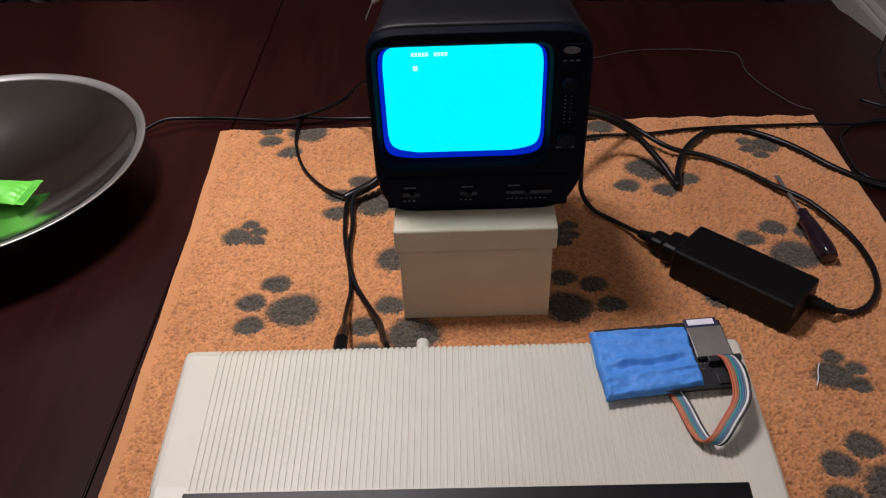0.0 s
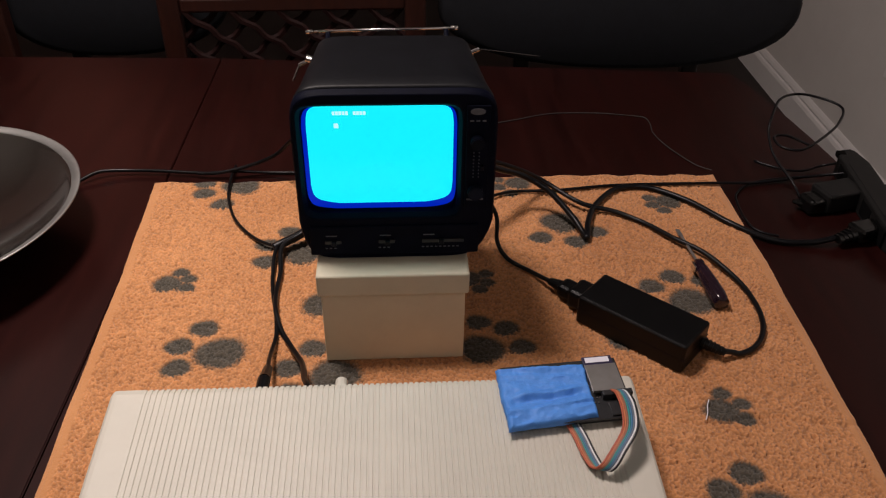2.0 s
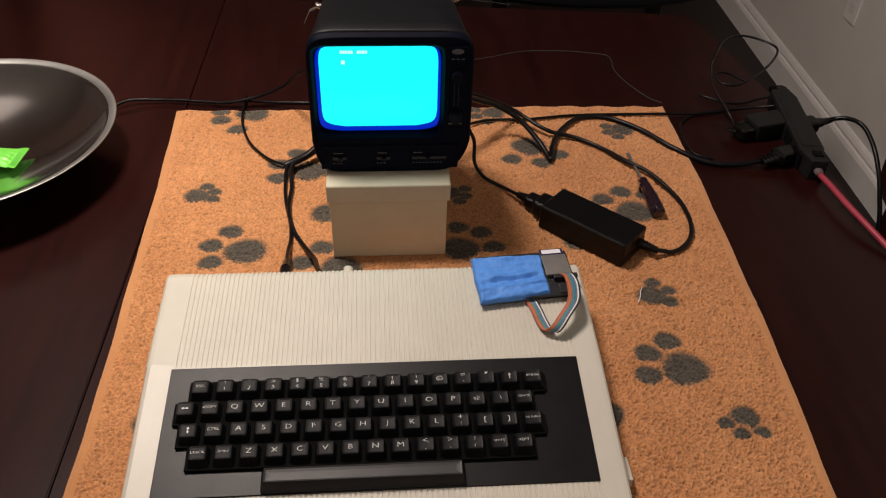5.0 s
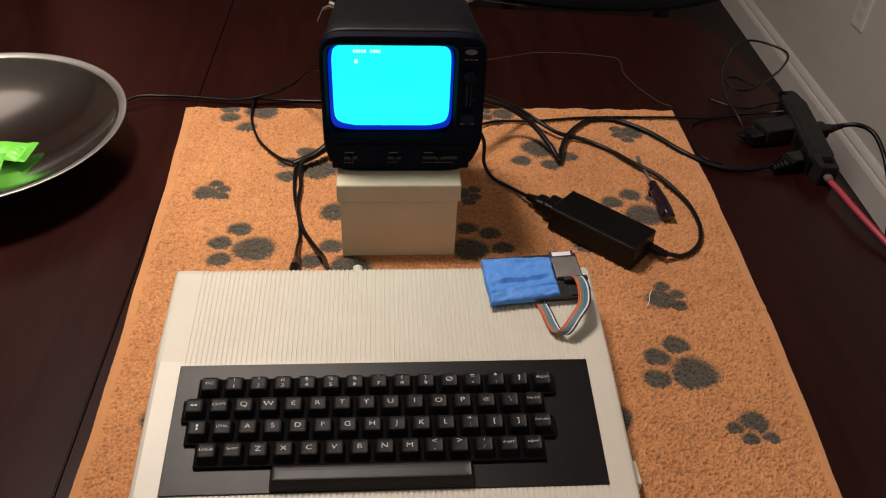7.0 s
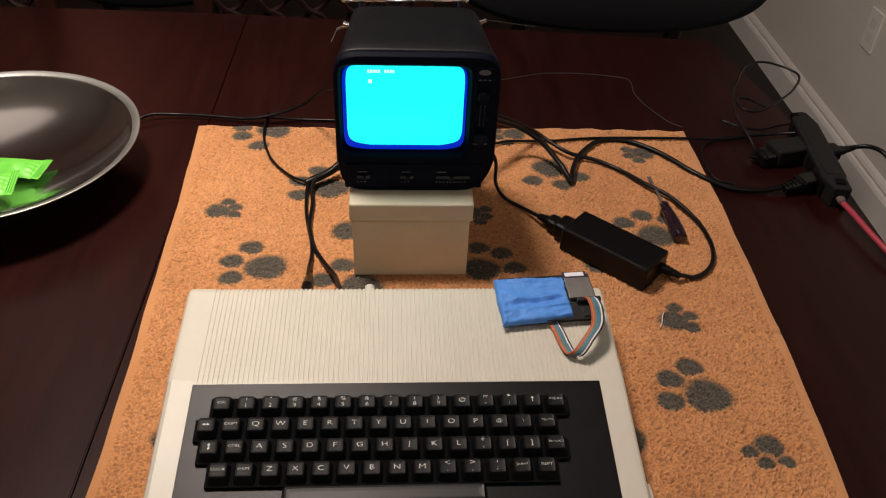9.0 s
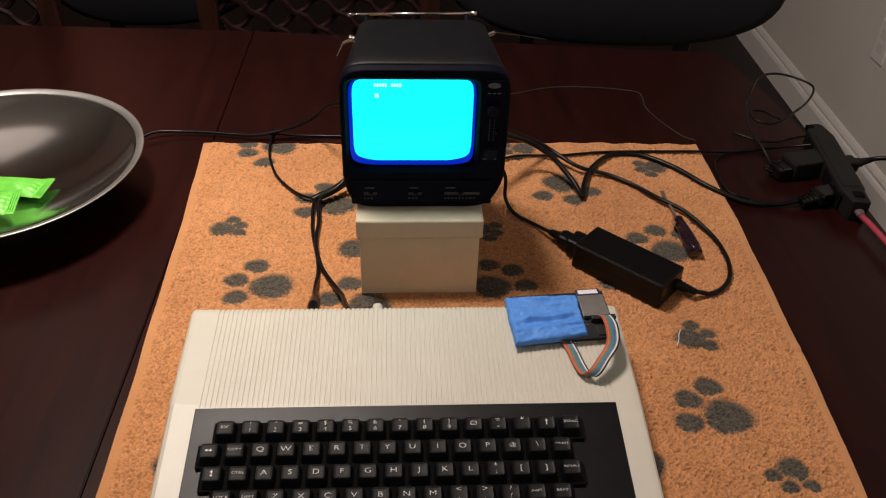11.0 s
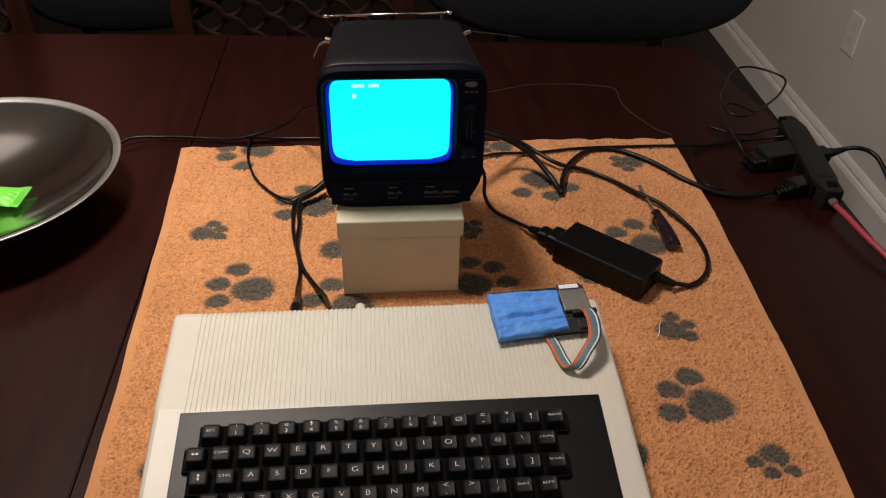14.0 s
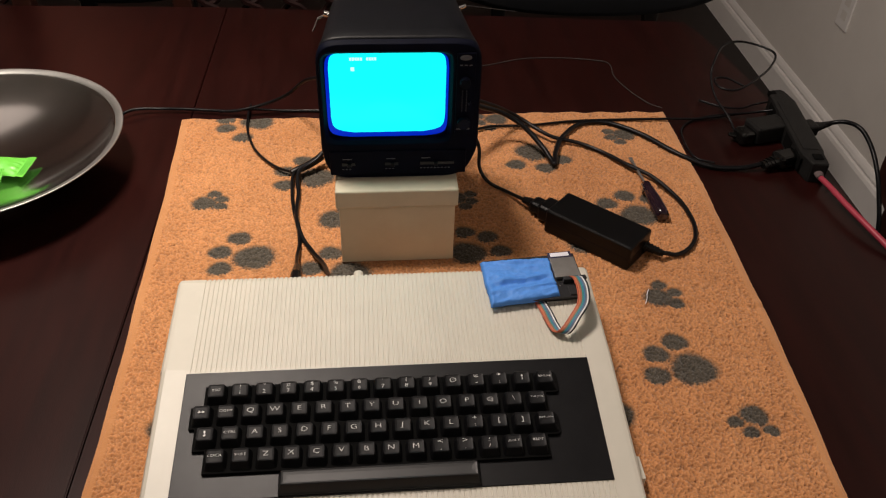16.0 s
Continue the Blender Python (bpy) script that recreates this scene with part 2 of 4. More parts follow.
slab("wall_west", -2.6, -2.5, -2.5, 6.5, FLOOR, 1.70, M_WALL, "unseen warm grey wall closing the room", "wall")
slab("wall_south", -2.5, 1.30, -2.6, -2.5, FLOOR, 1.70, M_WALL, "unseen warm grey wall closing the room", "wall")
slab("wall_far_east", 2.5, 2.6, 3.15, 6.5, FLOOR, 1.70, M_WALL, "unseen warm grey wall closing the room beyond the corner", "wall")

prof = [(0, 0), (-0.020, 0), (-0.020, 0.074), (-0.016, 0.083), (-0.010, 0.086), (-0.012, 0.095), (-0.008, 0.104), (-0.0035, 0.110), (0, 0.112)]
tagged(part("baseboard", rings([[Vector((x, y, FLOOR + z)) for x, z in prof] for y in (-3.9, 1.765)]), M_TRIM, at=EAST), "off-white moulded baseboard along the grey wall", "baseboard", kind="structure")

plate = thing("outlet_plate", pose(1.3915, 1.727, -0.346, 0, 0, -2.06), "painted outlet cover plate on the grey wall", "outlet")
part("cover", box(-0.006, 0, -0.036, 0.036, -0.058, 0.058, 0.0025), M_TRIM, plate)
for z in (-0.02, 0.02):
    part("socket", box(-0.0063, -0.004, -0.016, 0.016, z - 0.013, z + 0.013, 0.001), M_WALL, plate)

# ---- the table ----
table = thing("dining_table", pose(0, 0, FLOOR), "dark polished mahogany dining table with leaf seams", "table")
H = -FLOOR


def leaf(outline, edge=0.0010):
    """A board of the table's top with this outline."""
    bm = bmesh.new()
    lo = [bm.verts.new((x, y, H - 0.028)) for x, y in outline]
    hi = [bm.verts.new((x, y, H)) for x, y in outline]
    bm.faces.new(lo[::-1])
    bm.faces.new(hi)
    for k in range(len(lo)):
        q = (k + 1) % len(lo)
        bm.faces.new((lo[k], lo[q], hi[q], hi[k]))
    bmesh.ops.bevel(bm, geom=bm.edges[:], offset=edge, segments=2, affect="EDGES")
    return bm


BOW = [(0.585, -0.75), (0.586, -0.2), (0.589, 0.15), (0.593, 0.40), (0.593, 0.57), (0.586, 0.65), (0.576, 0.735), (0.564, 0.812), (0.552, 0.858)]
part("leaf", leaf([(-0.2393, -0.75), *BOW, (-0.2233, 0.935)]), M_WOOD, table)
part("leaf", leaf([(-0.72, -0.75), (-0.2407, -0.75), (-0.2247, 0.935), (-0.72, 0.955)]), M_WOOD, table)
part("leaf", leaf([(-1.45, -0.75), (-0.7212, -0.75), (-0.7212, 0.955), (-1.45, 0.96)]), M_WOOD, table)
part("apron", box(-1.35, 0.47, 0.74, 0.765, H - 0.12, H - 0.03, 0.003), M_WOOD, table)
part("apron", box(-1.35, 0.47, -0.665, -0.64, H - 0.12, H - 0.03, 0.003), M_WOOD, table)
part("apron", box(0.47, 0.495, -0.64, 0.74, H - 0.12, H - 0.03, 0.003), M_WOOD, table)
for x, y in ((0.45, 0.72), (0.45, -0.62), (-1.33, 0.72), (-1.33, -0.62)):
    part("leg", rings([rounded(w, w, 6, 16, z, x, y) for w, z in ((0.024, 0), (0.026, 0.01), (0.030, 0.4), (0.038, H - 0.13), (0.038, H - 0.03))]), M_WOOD, table)

# ---- the towel with woven paw prints ----
PADS = []


def paw(x, y, toward, size=1.0, toes=(-45, 0, 42), reach=0.0405, toe=1.0):
    """A paw print: a pad, and toes fanned round a direction in degrees."""
    a = radians(toward)
    PADS.append((x, y, 0.0226 * size, 0.0198 * size, -0.15 * math.sin(2 * a)))
    for d in toes:
        b = a + radians(d)
        PADS.append((x + reach * size * math.cos(b), y + reach * size * math.sin(b), 0.0134 * size * toe, 0.0112 * size * toe, 0.2 * math.sin(2 * b)))


SMALL = (-40, 0, 42)
paw(-0.113, 0.254, 165, 1.0, (-45, 0, 42), 0.0385)
paw(0.309, 0.069, 147, 1.0, (-45, -2, 42), 0.0368)
paw(0.304, 0.169, 17, 0.68, (-50, 0, 54), 0.0290, 0.95)
paw(0.345, 0.012, 246, 0.58, (-49, -3, 52), 0.0345, 1.0)
paw(-0.180, 0.355, 20, 0.64, SMALL, 0.0315, 1.02)
paw(-0.136, 0.540, 205, 1.0, (-34, -3, 44), 0.0430)
paw(-0.053, 0.404, 160)
paw(-0.030, 0.318, 20, 0.80, SMALL, 0.0310, 0.90)
paw(-0.012, 0.222, 165)
paw(0.116, 0.250, 48, 0.9)
paw(0.112, 0.352, 340, 0.62, SMALL, 0.0310, 1.0)
paw(0.221, 0.450, 280, 1.0, (-52, 5, 50), 0.0390)
paw(0.351, 0.489, 200, 0.68, SMALL, 0.0310, 1.0)
paw(0.322, 0.309, 100)
paw(0.224, 0.020, 190, 0.7, SMALL, 0.036)
paw(-0.166, 0.030, 20, 0.7, SMALL, 0.036)
paw(0.245, 0.260, 60, 0.8)
paw(0.185, 0.535, 200, 0.7, SMALL, 0.036)


def towel():
    nx, ny = 760, 810
    x = np.linspace(-0.5, 0.5, nx)[None, :] * np.ones((ny, 1))
    v = np.linspace(0, 1, ny)[:, None] * np.ones((1, nx))
    y = -0.145 + 0.695 * v
    left = -0.2198 - 0.0170 * (np.maximum(y + 0.05, 0) / 0.6) ** 1.5
    right = 0.394 + 0.033 * (y + 0.067) / 0.617 + 0.004 * np.sin(7 * y)
    rng = np.random.RandomState(4)
    wobble = 0.0006 * np.sin(21 * y) + 0.0004 * np.sin(53 * y + 1)
    X = left + (right - left) * (x + 0.5) + wobble
    Y = y + (v > 0.98) * 0.0015 * np.sin(90 * x) + 0.002 * np.sin(9 * x) * v
    edge = np.minimum(np.minimum(x + 0.5, 0.5 - x) * 0.64, (1 - v) * 0.695)
    loops = rng.rand(ny, nx)

    def blur(a, ways):
        for axis, step in ways:
            a = (np.roll(a, step, axis) + 2 * a + np.roll(a, -step, axis)) / 4
        return a

    def level(a):
        return (a - a.mean()) / a.std()

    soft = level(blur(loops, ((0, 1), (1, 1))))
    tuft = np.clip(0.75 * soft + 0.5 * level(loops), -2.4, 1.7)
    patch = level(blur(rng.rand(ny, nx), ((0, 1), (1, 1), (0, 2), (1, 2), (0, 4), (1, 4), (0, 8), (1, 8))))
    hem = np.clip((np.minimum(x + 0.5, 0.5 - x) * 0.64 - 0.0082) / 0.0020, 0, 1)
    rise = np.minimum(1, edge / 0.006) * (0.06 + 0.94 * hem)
    shade_pits = np.clip(level(blur(rng.rand(ny, nx), ((1, 1), (1, 1), (1, 1), (0, 1)))) - 1.15, 0, 1.4) * hem
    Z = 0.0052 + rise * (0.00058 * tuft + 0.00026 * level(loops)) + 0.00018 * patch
    Z -= 0.0007 * shade_pits
    # tone of the loops, with shade painted into low ones and pits
    tuft = np.clip(0.58 + 0.22 * tuft - 0.50 * shade_pits, 0, 1) * hem + 0.66 * (1 - hem)
    Z += 0.0006 * np.sin(17 * X + 5 * Y) * np.sin(13 * Y)
    Z += 0.0012 * np.exp(-((Y - 0.385 + 0.10 * (X - 0.25)) / 0.006) ** 2) * (X > 0.1)
    wave = Y - 0.158 + 0.06 * (X - 0.30) - 0.004 * np.sin(60 * X)
    Z += (X > 0.235) * np.clip((X - 0.235) / 0.03, 0, 1) * (0.0011 * np.exp(-((wave - 0.006) / 0.004) ** 2) - 0.0009 * np.exp(-(wave / 0.0022) ** 2))
    Z = np.where(edge < 0.004, Z * 0.85, Z)
    Z[:, 0] = Z[:, -1] = Z[0] = Z[-1] = 0.0008
    X, Y = X + 0.0004 * (rng.rand(ny, nx) - 0.5), Y + 0.0004 * (rng.rand(ny, nx) - 0.5)
    mask = np.zeros((ny, nx))
    ragged = 0.16 * (rng.rand(ny, nx) - 0.5) + 0.10 * (tuft - 0.5)
    for px, py, a, b, turn in PADS:
        u, w = X - px, Y - py
        p, q = u * math.cos(turn) + w * math.sin(turn), -u * math.sin(turn) + w * math.cos(turn)
        d = np.sqrt((p / a) ** 2 + (q / b) ** 2) + ragged + 0.05 * np.sin(3 * np.arctan2(q, p) + 40 * px)
        mask = np.maximum(mask, np.clip((1.16 - d) / 0.30, 0, 1))
    Z -= 0.0006 * mask
    k = np.arange(nx * ny).reshape(ny, nx)
    quads = np.stack([k[:-1, :-1], k[:-1, 1:], k[1:, 1:], k[1:, :-1]], -1).reshape(-1, 4)

    def cloth_mesh(name, verts, faces, shown, tone):
        me = bpy.data.meshes.new(name)
        me.from_pydata(verts.tolist(), [], faces.tolist())
        for key_name, values in (("print", shown), ("pile_shade", tone)):
            at = me.attributes.new(key_name, "FLOAT", "POINT")
            at.data.foreach_set("value", values.reshape(-1).astype(np.float32))
        return me

    flat = np.stack([X, Y, Z], -1).reshape(-1, 3)
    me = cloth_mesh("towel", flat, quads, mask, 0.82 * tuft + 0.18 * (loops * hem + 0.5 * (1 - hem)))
    me.shade_smooth()
    m = mat("terry_cloth", (0.49, 0.216, 0.080), (0.61, 0.288, 0.116), 9, 0.9, 1.0, 0.6, 1100, spec=0.1)
    nt = m.node_tree
    n, link = nt.nodes, nt.links.new
    b = n["Principled BSDF"]
    ground = b.inputs["Base Color"].links[0].from_socket
    pile_shade = n.new("ShaderNodeAttribute")
    pile_shade.attribute_name = "pile_shade"
    pr = n.new("ShaderNodeAttribute")
    pr.attribute_name = "print"
    # the painted shade between loops darkens the orange, and the grey print below
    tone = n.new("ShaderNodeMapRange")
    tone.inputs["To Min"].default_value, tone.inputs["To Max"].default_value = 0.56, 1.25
    link(pile_shade.outputs["Fac"], tone.inputs["Value"])
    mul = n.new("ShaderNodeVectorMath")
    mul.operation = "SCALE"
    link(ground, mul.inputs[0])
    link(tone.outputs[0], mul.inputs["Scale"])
    grey = n.new("ShaderNodeMix")
    grey.data_type = "RGBA"
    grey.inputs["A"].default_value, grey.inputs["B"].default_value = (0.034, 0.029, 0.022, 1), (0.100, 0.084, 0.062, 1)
    link(pile_shade.outputs["Fac"], grey.inputs["Factor"])
    mix = n.new("ShaderNodeMix")
    mix.data_type = "RGBA"
    link(pr.outputs["Fac"], mix.inputs["Factor"])
    link(mul.outputs[0], mix.inputs["A"])
    link(grey.outputs["Result"], mix.inputs["B"])
    link(mix.outputs["Result"], b.inputs["Base Color"])
    b.inputs["Sheen Weight"].default_value = 0.25
    b.inputs["Sheen Roughness"].default_value = 0.6
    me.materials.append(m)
    return tagged(new("towel", me), "orange terry towel with dark grey paw prints on the table", "towel")


towel()
TOP = 0.0055

# ---- the home computer ----
COMP = thing("home_computer", pose(0, 0, TOP), "cream plastic home computer with ribbed top and black keyboard", "computer")
X0, X1 = -0.1655, 0.2175
SLOPE = math.atan2(0.0555 - 0.0345, 0.047 + 0.072)


def deck(y):
    """The height of the computer's upper side over the table."""
    return 0.0655 - 0.0999 * (0.146 - y) if y > 0.047 else 0.0556 - (0.047 - y) * math.tan(SLOPE)


def case_top():
    line = [(0.1585, 0.014, 0), (0.1565, 0.045, 0), (0.1545, 0.0595, 1), (0.1515, 0.0640, 1), (0.146, 0.0655, 1), (0.100, deck(0.100), 1), (0.0480, deck(0.0480), 1), (0.0470, deck(0.0470), 1), (0.0448, deck(0.0448), 1),
            (0.0442, deck(0.0442), 0), (0.0, deck(0.0), 0), (-0.0672, deck(-0.0672), 0), (-0.0682, deck(-0.0682), 1), (-0.0835, deck(-0.0835), 1), (-0.0875, 0.0290, 1), (-0.0900, 0.0240, 0), (-0.0915, 0.012, 0)]
    cols = [(X0 - 0.0008, None, 0), (X0, 0.0055, 0), (X0 + 0.0010, 0.0022, 0), (X0 + 0.003, 0.0004, 0), (X0 + 0.006, 0.0, 0), (-0.1405, 0.0, 0)]
    pitch, x = 0.0041, -0.1398
    while x + pitch < 0.1985:
        cols += [(x, 0, 0), (x + 0.0004, 0, 1), (x + 0.0013, 0, 1), (x + 0.0017, 0, 0)]
        x += pitch
    cols += [(0.2000, 0.0, 0), (X1 - 0.006, 0.0, 0), (X1 - 0.003, 0.0004, 0), (X1 - 0.0010, 0.0022, 0), (X1, 0.0055, 0), (X1 + 0.0008, None, 0)]
    bm = bmesh.new()
    rows = []
    for y, z, rib in line:
        # in front of the ribbed deck the cheek beside the keys stands a little proud and is rounded wider
        proud = 0.0016 if -0.085 < y < 0.0475 else 0.0
        row = []
        for x, drop, g in cols:
            end = x - X0
            lift = proud * (min(1.0, max(0.0, (end + 0.001) / 0.006)) if end < 0.0215 else 0.0)
            low = 0.012 if drop is None else max(0.012, z + lift - drop * (1.9 if proud and end < 0.05 else 1.0) - 0.00065 * g * rib)
            row.append(bm.verts.new((x, y - (0.0007 * g * rib if z > 0.058 and y > 0.15 else 0), low - TOP)))
        rows.append(row)
    for a, b in zip(rows, rows[1:]):
        for k in range(len(cols) - 1):
            bm.faces.new((a[k], b[k], b[k + 1], a[k + 1]))
    bmesh.ops.recalc_face_normals(bm, faces=bm.faces[:])
    return bm


part("case_top", case_top(), M_CREAM, COMP, "cream ribbed upper shell")
part("case_base", box(X0 + 0.002, X1 - 0.002, -0.089, 0.157, 0.0005, 0.0085, 0.002), M_CREAM, COMP)
for x in (X0 + 0.03, X1 - 0.03):
    for y in (-0.07, 0.135):
        part("rubber_foot", rod((x, y, 0), (x, y, 0.002), 0.006), M_CABLE, COMP)
part("side_connector", box(X1 - 0.001, X1 + 0.0075, -0.058, -0.036, 0.006, 0.016, 0.001), M_CREAM, COMP)
bm = rod((-0.001, 0.155, 0.044), (-0.001, 0.163, 0.0445), 0.0056, bevel=0.001)
rod((-0.001, 0.162, 0.0445), (-0.001, 0.170, 0.045), 0.0046, bm=bm, bevel=0.001)
part("video_socket", bm, M_CREAM, COMP, "pale round socket", smooth=False)

KB = pose(0, 0, deck(0) - TOP, math.degrees(SLOPE), 0, 0)
part("keyboard_panel", box(-0.1425, 0.1945, -0.0682, 0.0438, -0.001, 0.0012, 0.0006), M_PANEL, COMP, "satin black keyboard panel", at=KB)
U = 0.01905


def key_mesh(extra=0.0, width=None, power=7, n=24, material=None):
    """A sculpted key: a wide skirt, and a smaller dished top set back."""
    half = width or 0.0
    loops = []
    for w, h, z, dy, e in ((0.0089, 0.0089, 0.0, 0.0, extra), (0.0089, 0.0089, 0.0022, 0.0, extra), (0.0083, 0.0084, 0.0030, 0.0002, extra * 0.9), (0.0066, 0.0061, 0.0096, 0.0011, 0), (0.0060, 0.0055, 0.0103, 0.0011, 0),
                             (0.0046, 0.0043, 0.00992, 0.0011, 0), (0.0020, 0.0020, 0.00972, 0.0011, 0)):
        loop = rounded(w + half, h, power, n, z, 0, dy)
        for p in loop:
            if p.x > 0:
                p.x += e
        loops.append(loop)
    bm = rings(loops)
    me = bpy.data.meshes.new("key")
    bmesh.ops.recalc_face_normals(bm, faces=bm.faces[:])
    bm.to_mesh(me)
    bm.free()
    me.materials.append(material or M_KEY)
    return me


KEY, WIDE = key_mesh(), key_mesh(0.0030)


def arrow(parent, at, ways):
    """A printed arrow: a bar with a head at each of the ways, in degrees."""
    bm = box(-0.0022, 0.0018, -0.0003, 0.0003, 0, 0.0001)
    for w in ways:
        c, s = math.cos(radians(w)), math.sin(radians(w))
        tip = [(0.0029, 0), (0.0010, 0.0012), (0.0010, -0.0012)]
        bm.faces.new([bm.verts.new((c * x - s * y, s * x + c * y, 0.0001)) for x, y in tip])
    part("legend", bm, M_INK, parent, at=at)


def key(x, row, text, wide=False):
    m = KB @ Matrix.Translation((-0.0857 + U * x, U * row, 0.0012))
    ob = place("key", WIDE if wide else KEY, COMP, at=m)
    top = Matrix.Translation((0, 0.0010, 0.01060))
    if text in ("lr", "ud", "up"):
        turn = 0 if text == "lr" else 90
        arrow(ob, top @ pose(0, 0, 0, 0, 0, turn), (0,) if text == "up" else (0, 180))
    elif "|" in text:
        hi, lo = text.split("|")
        place("legend", letters(hi, 0.0068 if hi in "*=+<>" else 0.0048, 1.25), ob, at=top @ Matrix.Translation((0, 0.0027, 0)))
        place("legend", letters(lo, 0.0062 if lo in "-" else 0.0048, 1.25), ob, at=top @ Matrix.Translation((0, -0.0027, 0)))
    else:
        size = 0.0042 if text == "@" else 0.0058 if len(text) == 1 else min(0.0031, 0.0140 / len(text))
        place("legend", letters(text, size, 1.32), ob, at=top @ Matrix.Translation((0, 0 if len(text) == 1 else 0.0004, 0)))
    return ob


ROWS_OF_KEYS = (
    (1, -1.5, ["ESC", "!|1", '"|2', "#|3", "$|4", "%|5", "&|6", "'|7", "(|8", ")|9", "\u00d8", "=|-", "*|:", "up", "BREAK"]),
    (0, -2.0, ["lr", "COPY", *"QWERTYUIOP", "@", "\\", "DELETE"]),
    (-1, -1.75, ["ud", "CTRL", *"ASDFGHJKL", "+|;", "[", "]", "RETURN"]),
    (-2, -1.25, ["LOCK", "SHIFT", *"ZXCVBNM", "<|,", ">|.", "?|/", "SHIFT", "REPT"]))
for row, start, names in ROWS_OF_KEYS:
    for k, text in enumerate(names):
        key(start + k, row, text, text in ("BREAK", "RETURN"))
for row, start, names in ROWS_OF_KEYS:
    x = -0.0857 + U * start
    part("key_bed", box(x - 0.0100, x + U * (len(names) - 1) + 0.0098, U * row - 0.0098, U * row + 0.0092, 0.0010, 0.0042), M_SOOT, COMP, at=KB)
bar = key_mesh(0, U * 3.55, 34, 72, M_BAR)
place("space_bar", bar, COMP, at=KB @ Matrix.Translation((-0.0857 + U * 5.27, U * -3.06, 0.0012)))

# ---- the board with the memory card, its tape and ribbon ----
SEAT = deck(0.125) + 0.0006
TILT = pose(0.150, 0.125, SEAT, math.degrees(math.atan(0.0999)), 0, 5)
board = thing("card_reader", TILT, "black card reader board with silver slot on the computer", "circuit board")
part("board", box(-0.030, 0.0570, -0.0225, 0.0318, 0.0055, 0.0072, 0.0003), M_PCB, board)
part("socket_strip", box(-0.026, 0.052, -0.020, -0.014, 0.0, 0.0055, 0.0004), M_PCB, board)
part("socket_strip", box(-0.026, 0.052, 0.022, 0.028, 0.0, 0.0055, 0.0004), M_PCB, board)
part("card_slot", box(0.0315, 0.0545, 0.000, 0.024, 0.0072, 0.0090, 0.0006), M_SLOT, board, "brushed steel card slot")
card = part("memory_card", box(0.0310, 0.0535, 0.006, 0.0318, 0.0090, 0.0108, 0.0005), M_CARD, board, "dark memory card with a white label")
part("label", box(0.0330, 0.0510, 0.0258, 0.0306, 0.0108, 0.0110), M_LABEL, card)
part("card_slot", box(0.0310, 0.0545, -0.001, 0.0235, 0.0108, 0.0115, 0.0003), M_SLOT, board, "brushed steel slot cover")
part("pin_header", box(0.037, 0.0590, -0.006, -0.0015, 0.0072, 0.0125, 0.0005), M_PCB, board)
part("chip", box(0.040, 0.052, -0.021, -0.010, 0.0072, 0.0088, 0.0003), M_PCB, board)
for k in range(7):
    part("solder_pin", rod((0.0285 + 0.0024 * (k % 4), -0.004 - 0.0045 * (k // 4), 0.0070), (0.0285 + 0.0024 * (k % 4), -0.004 - 0.0045 * (k // 4), 0.0082), 0.0006, n=6), M_CHROME, board)


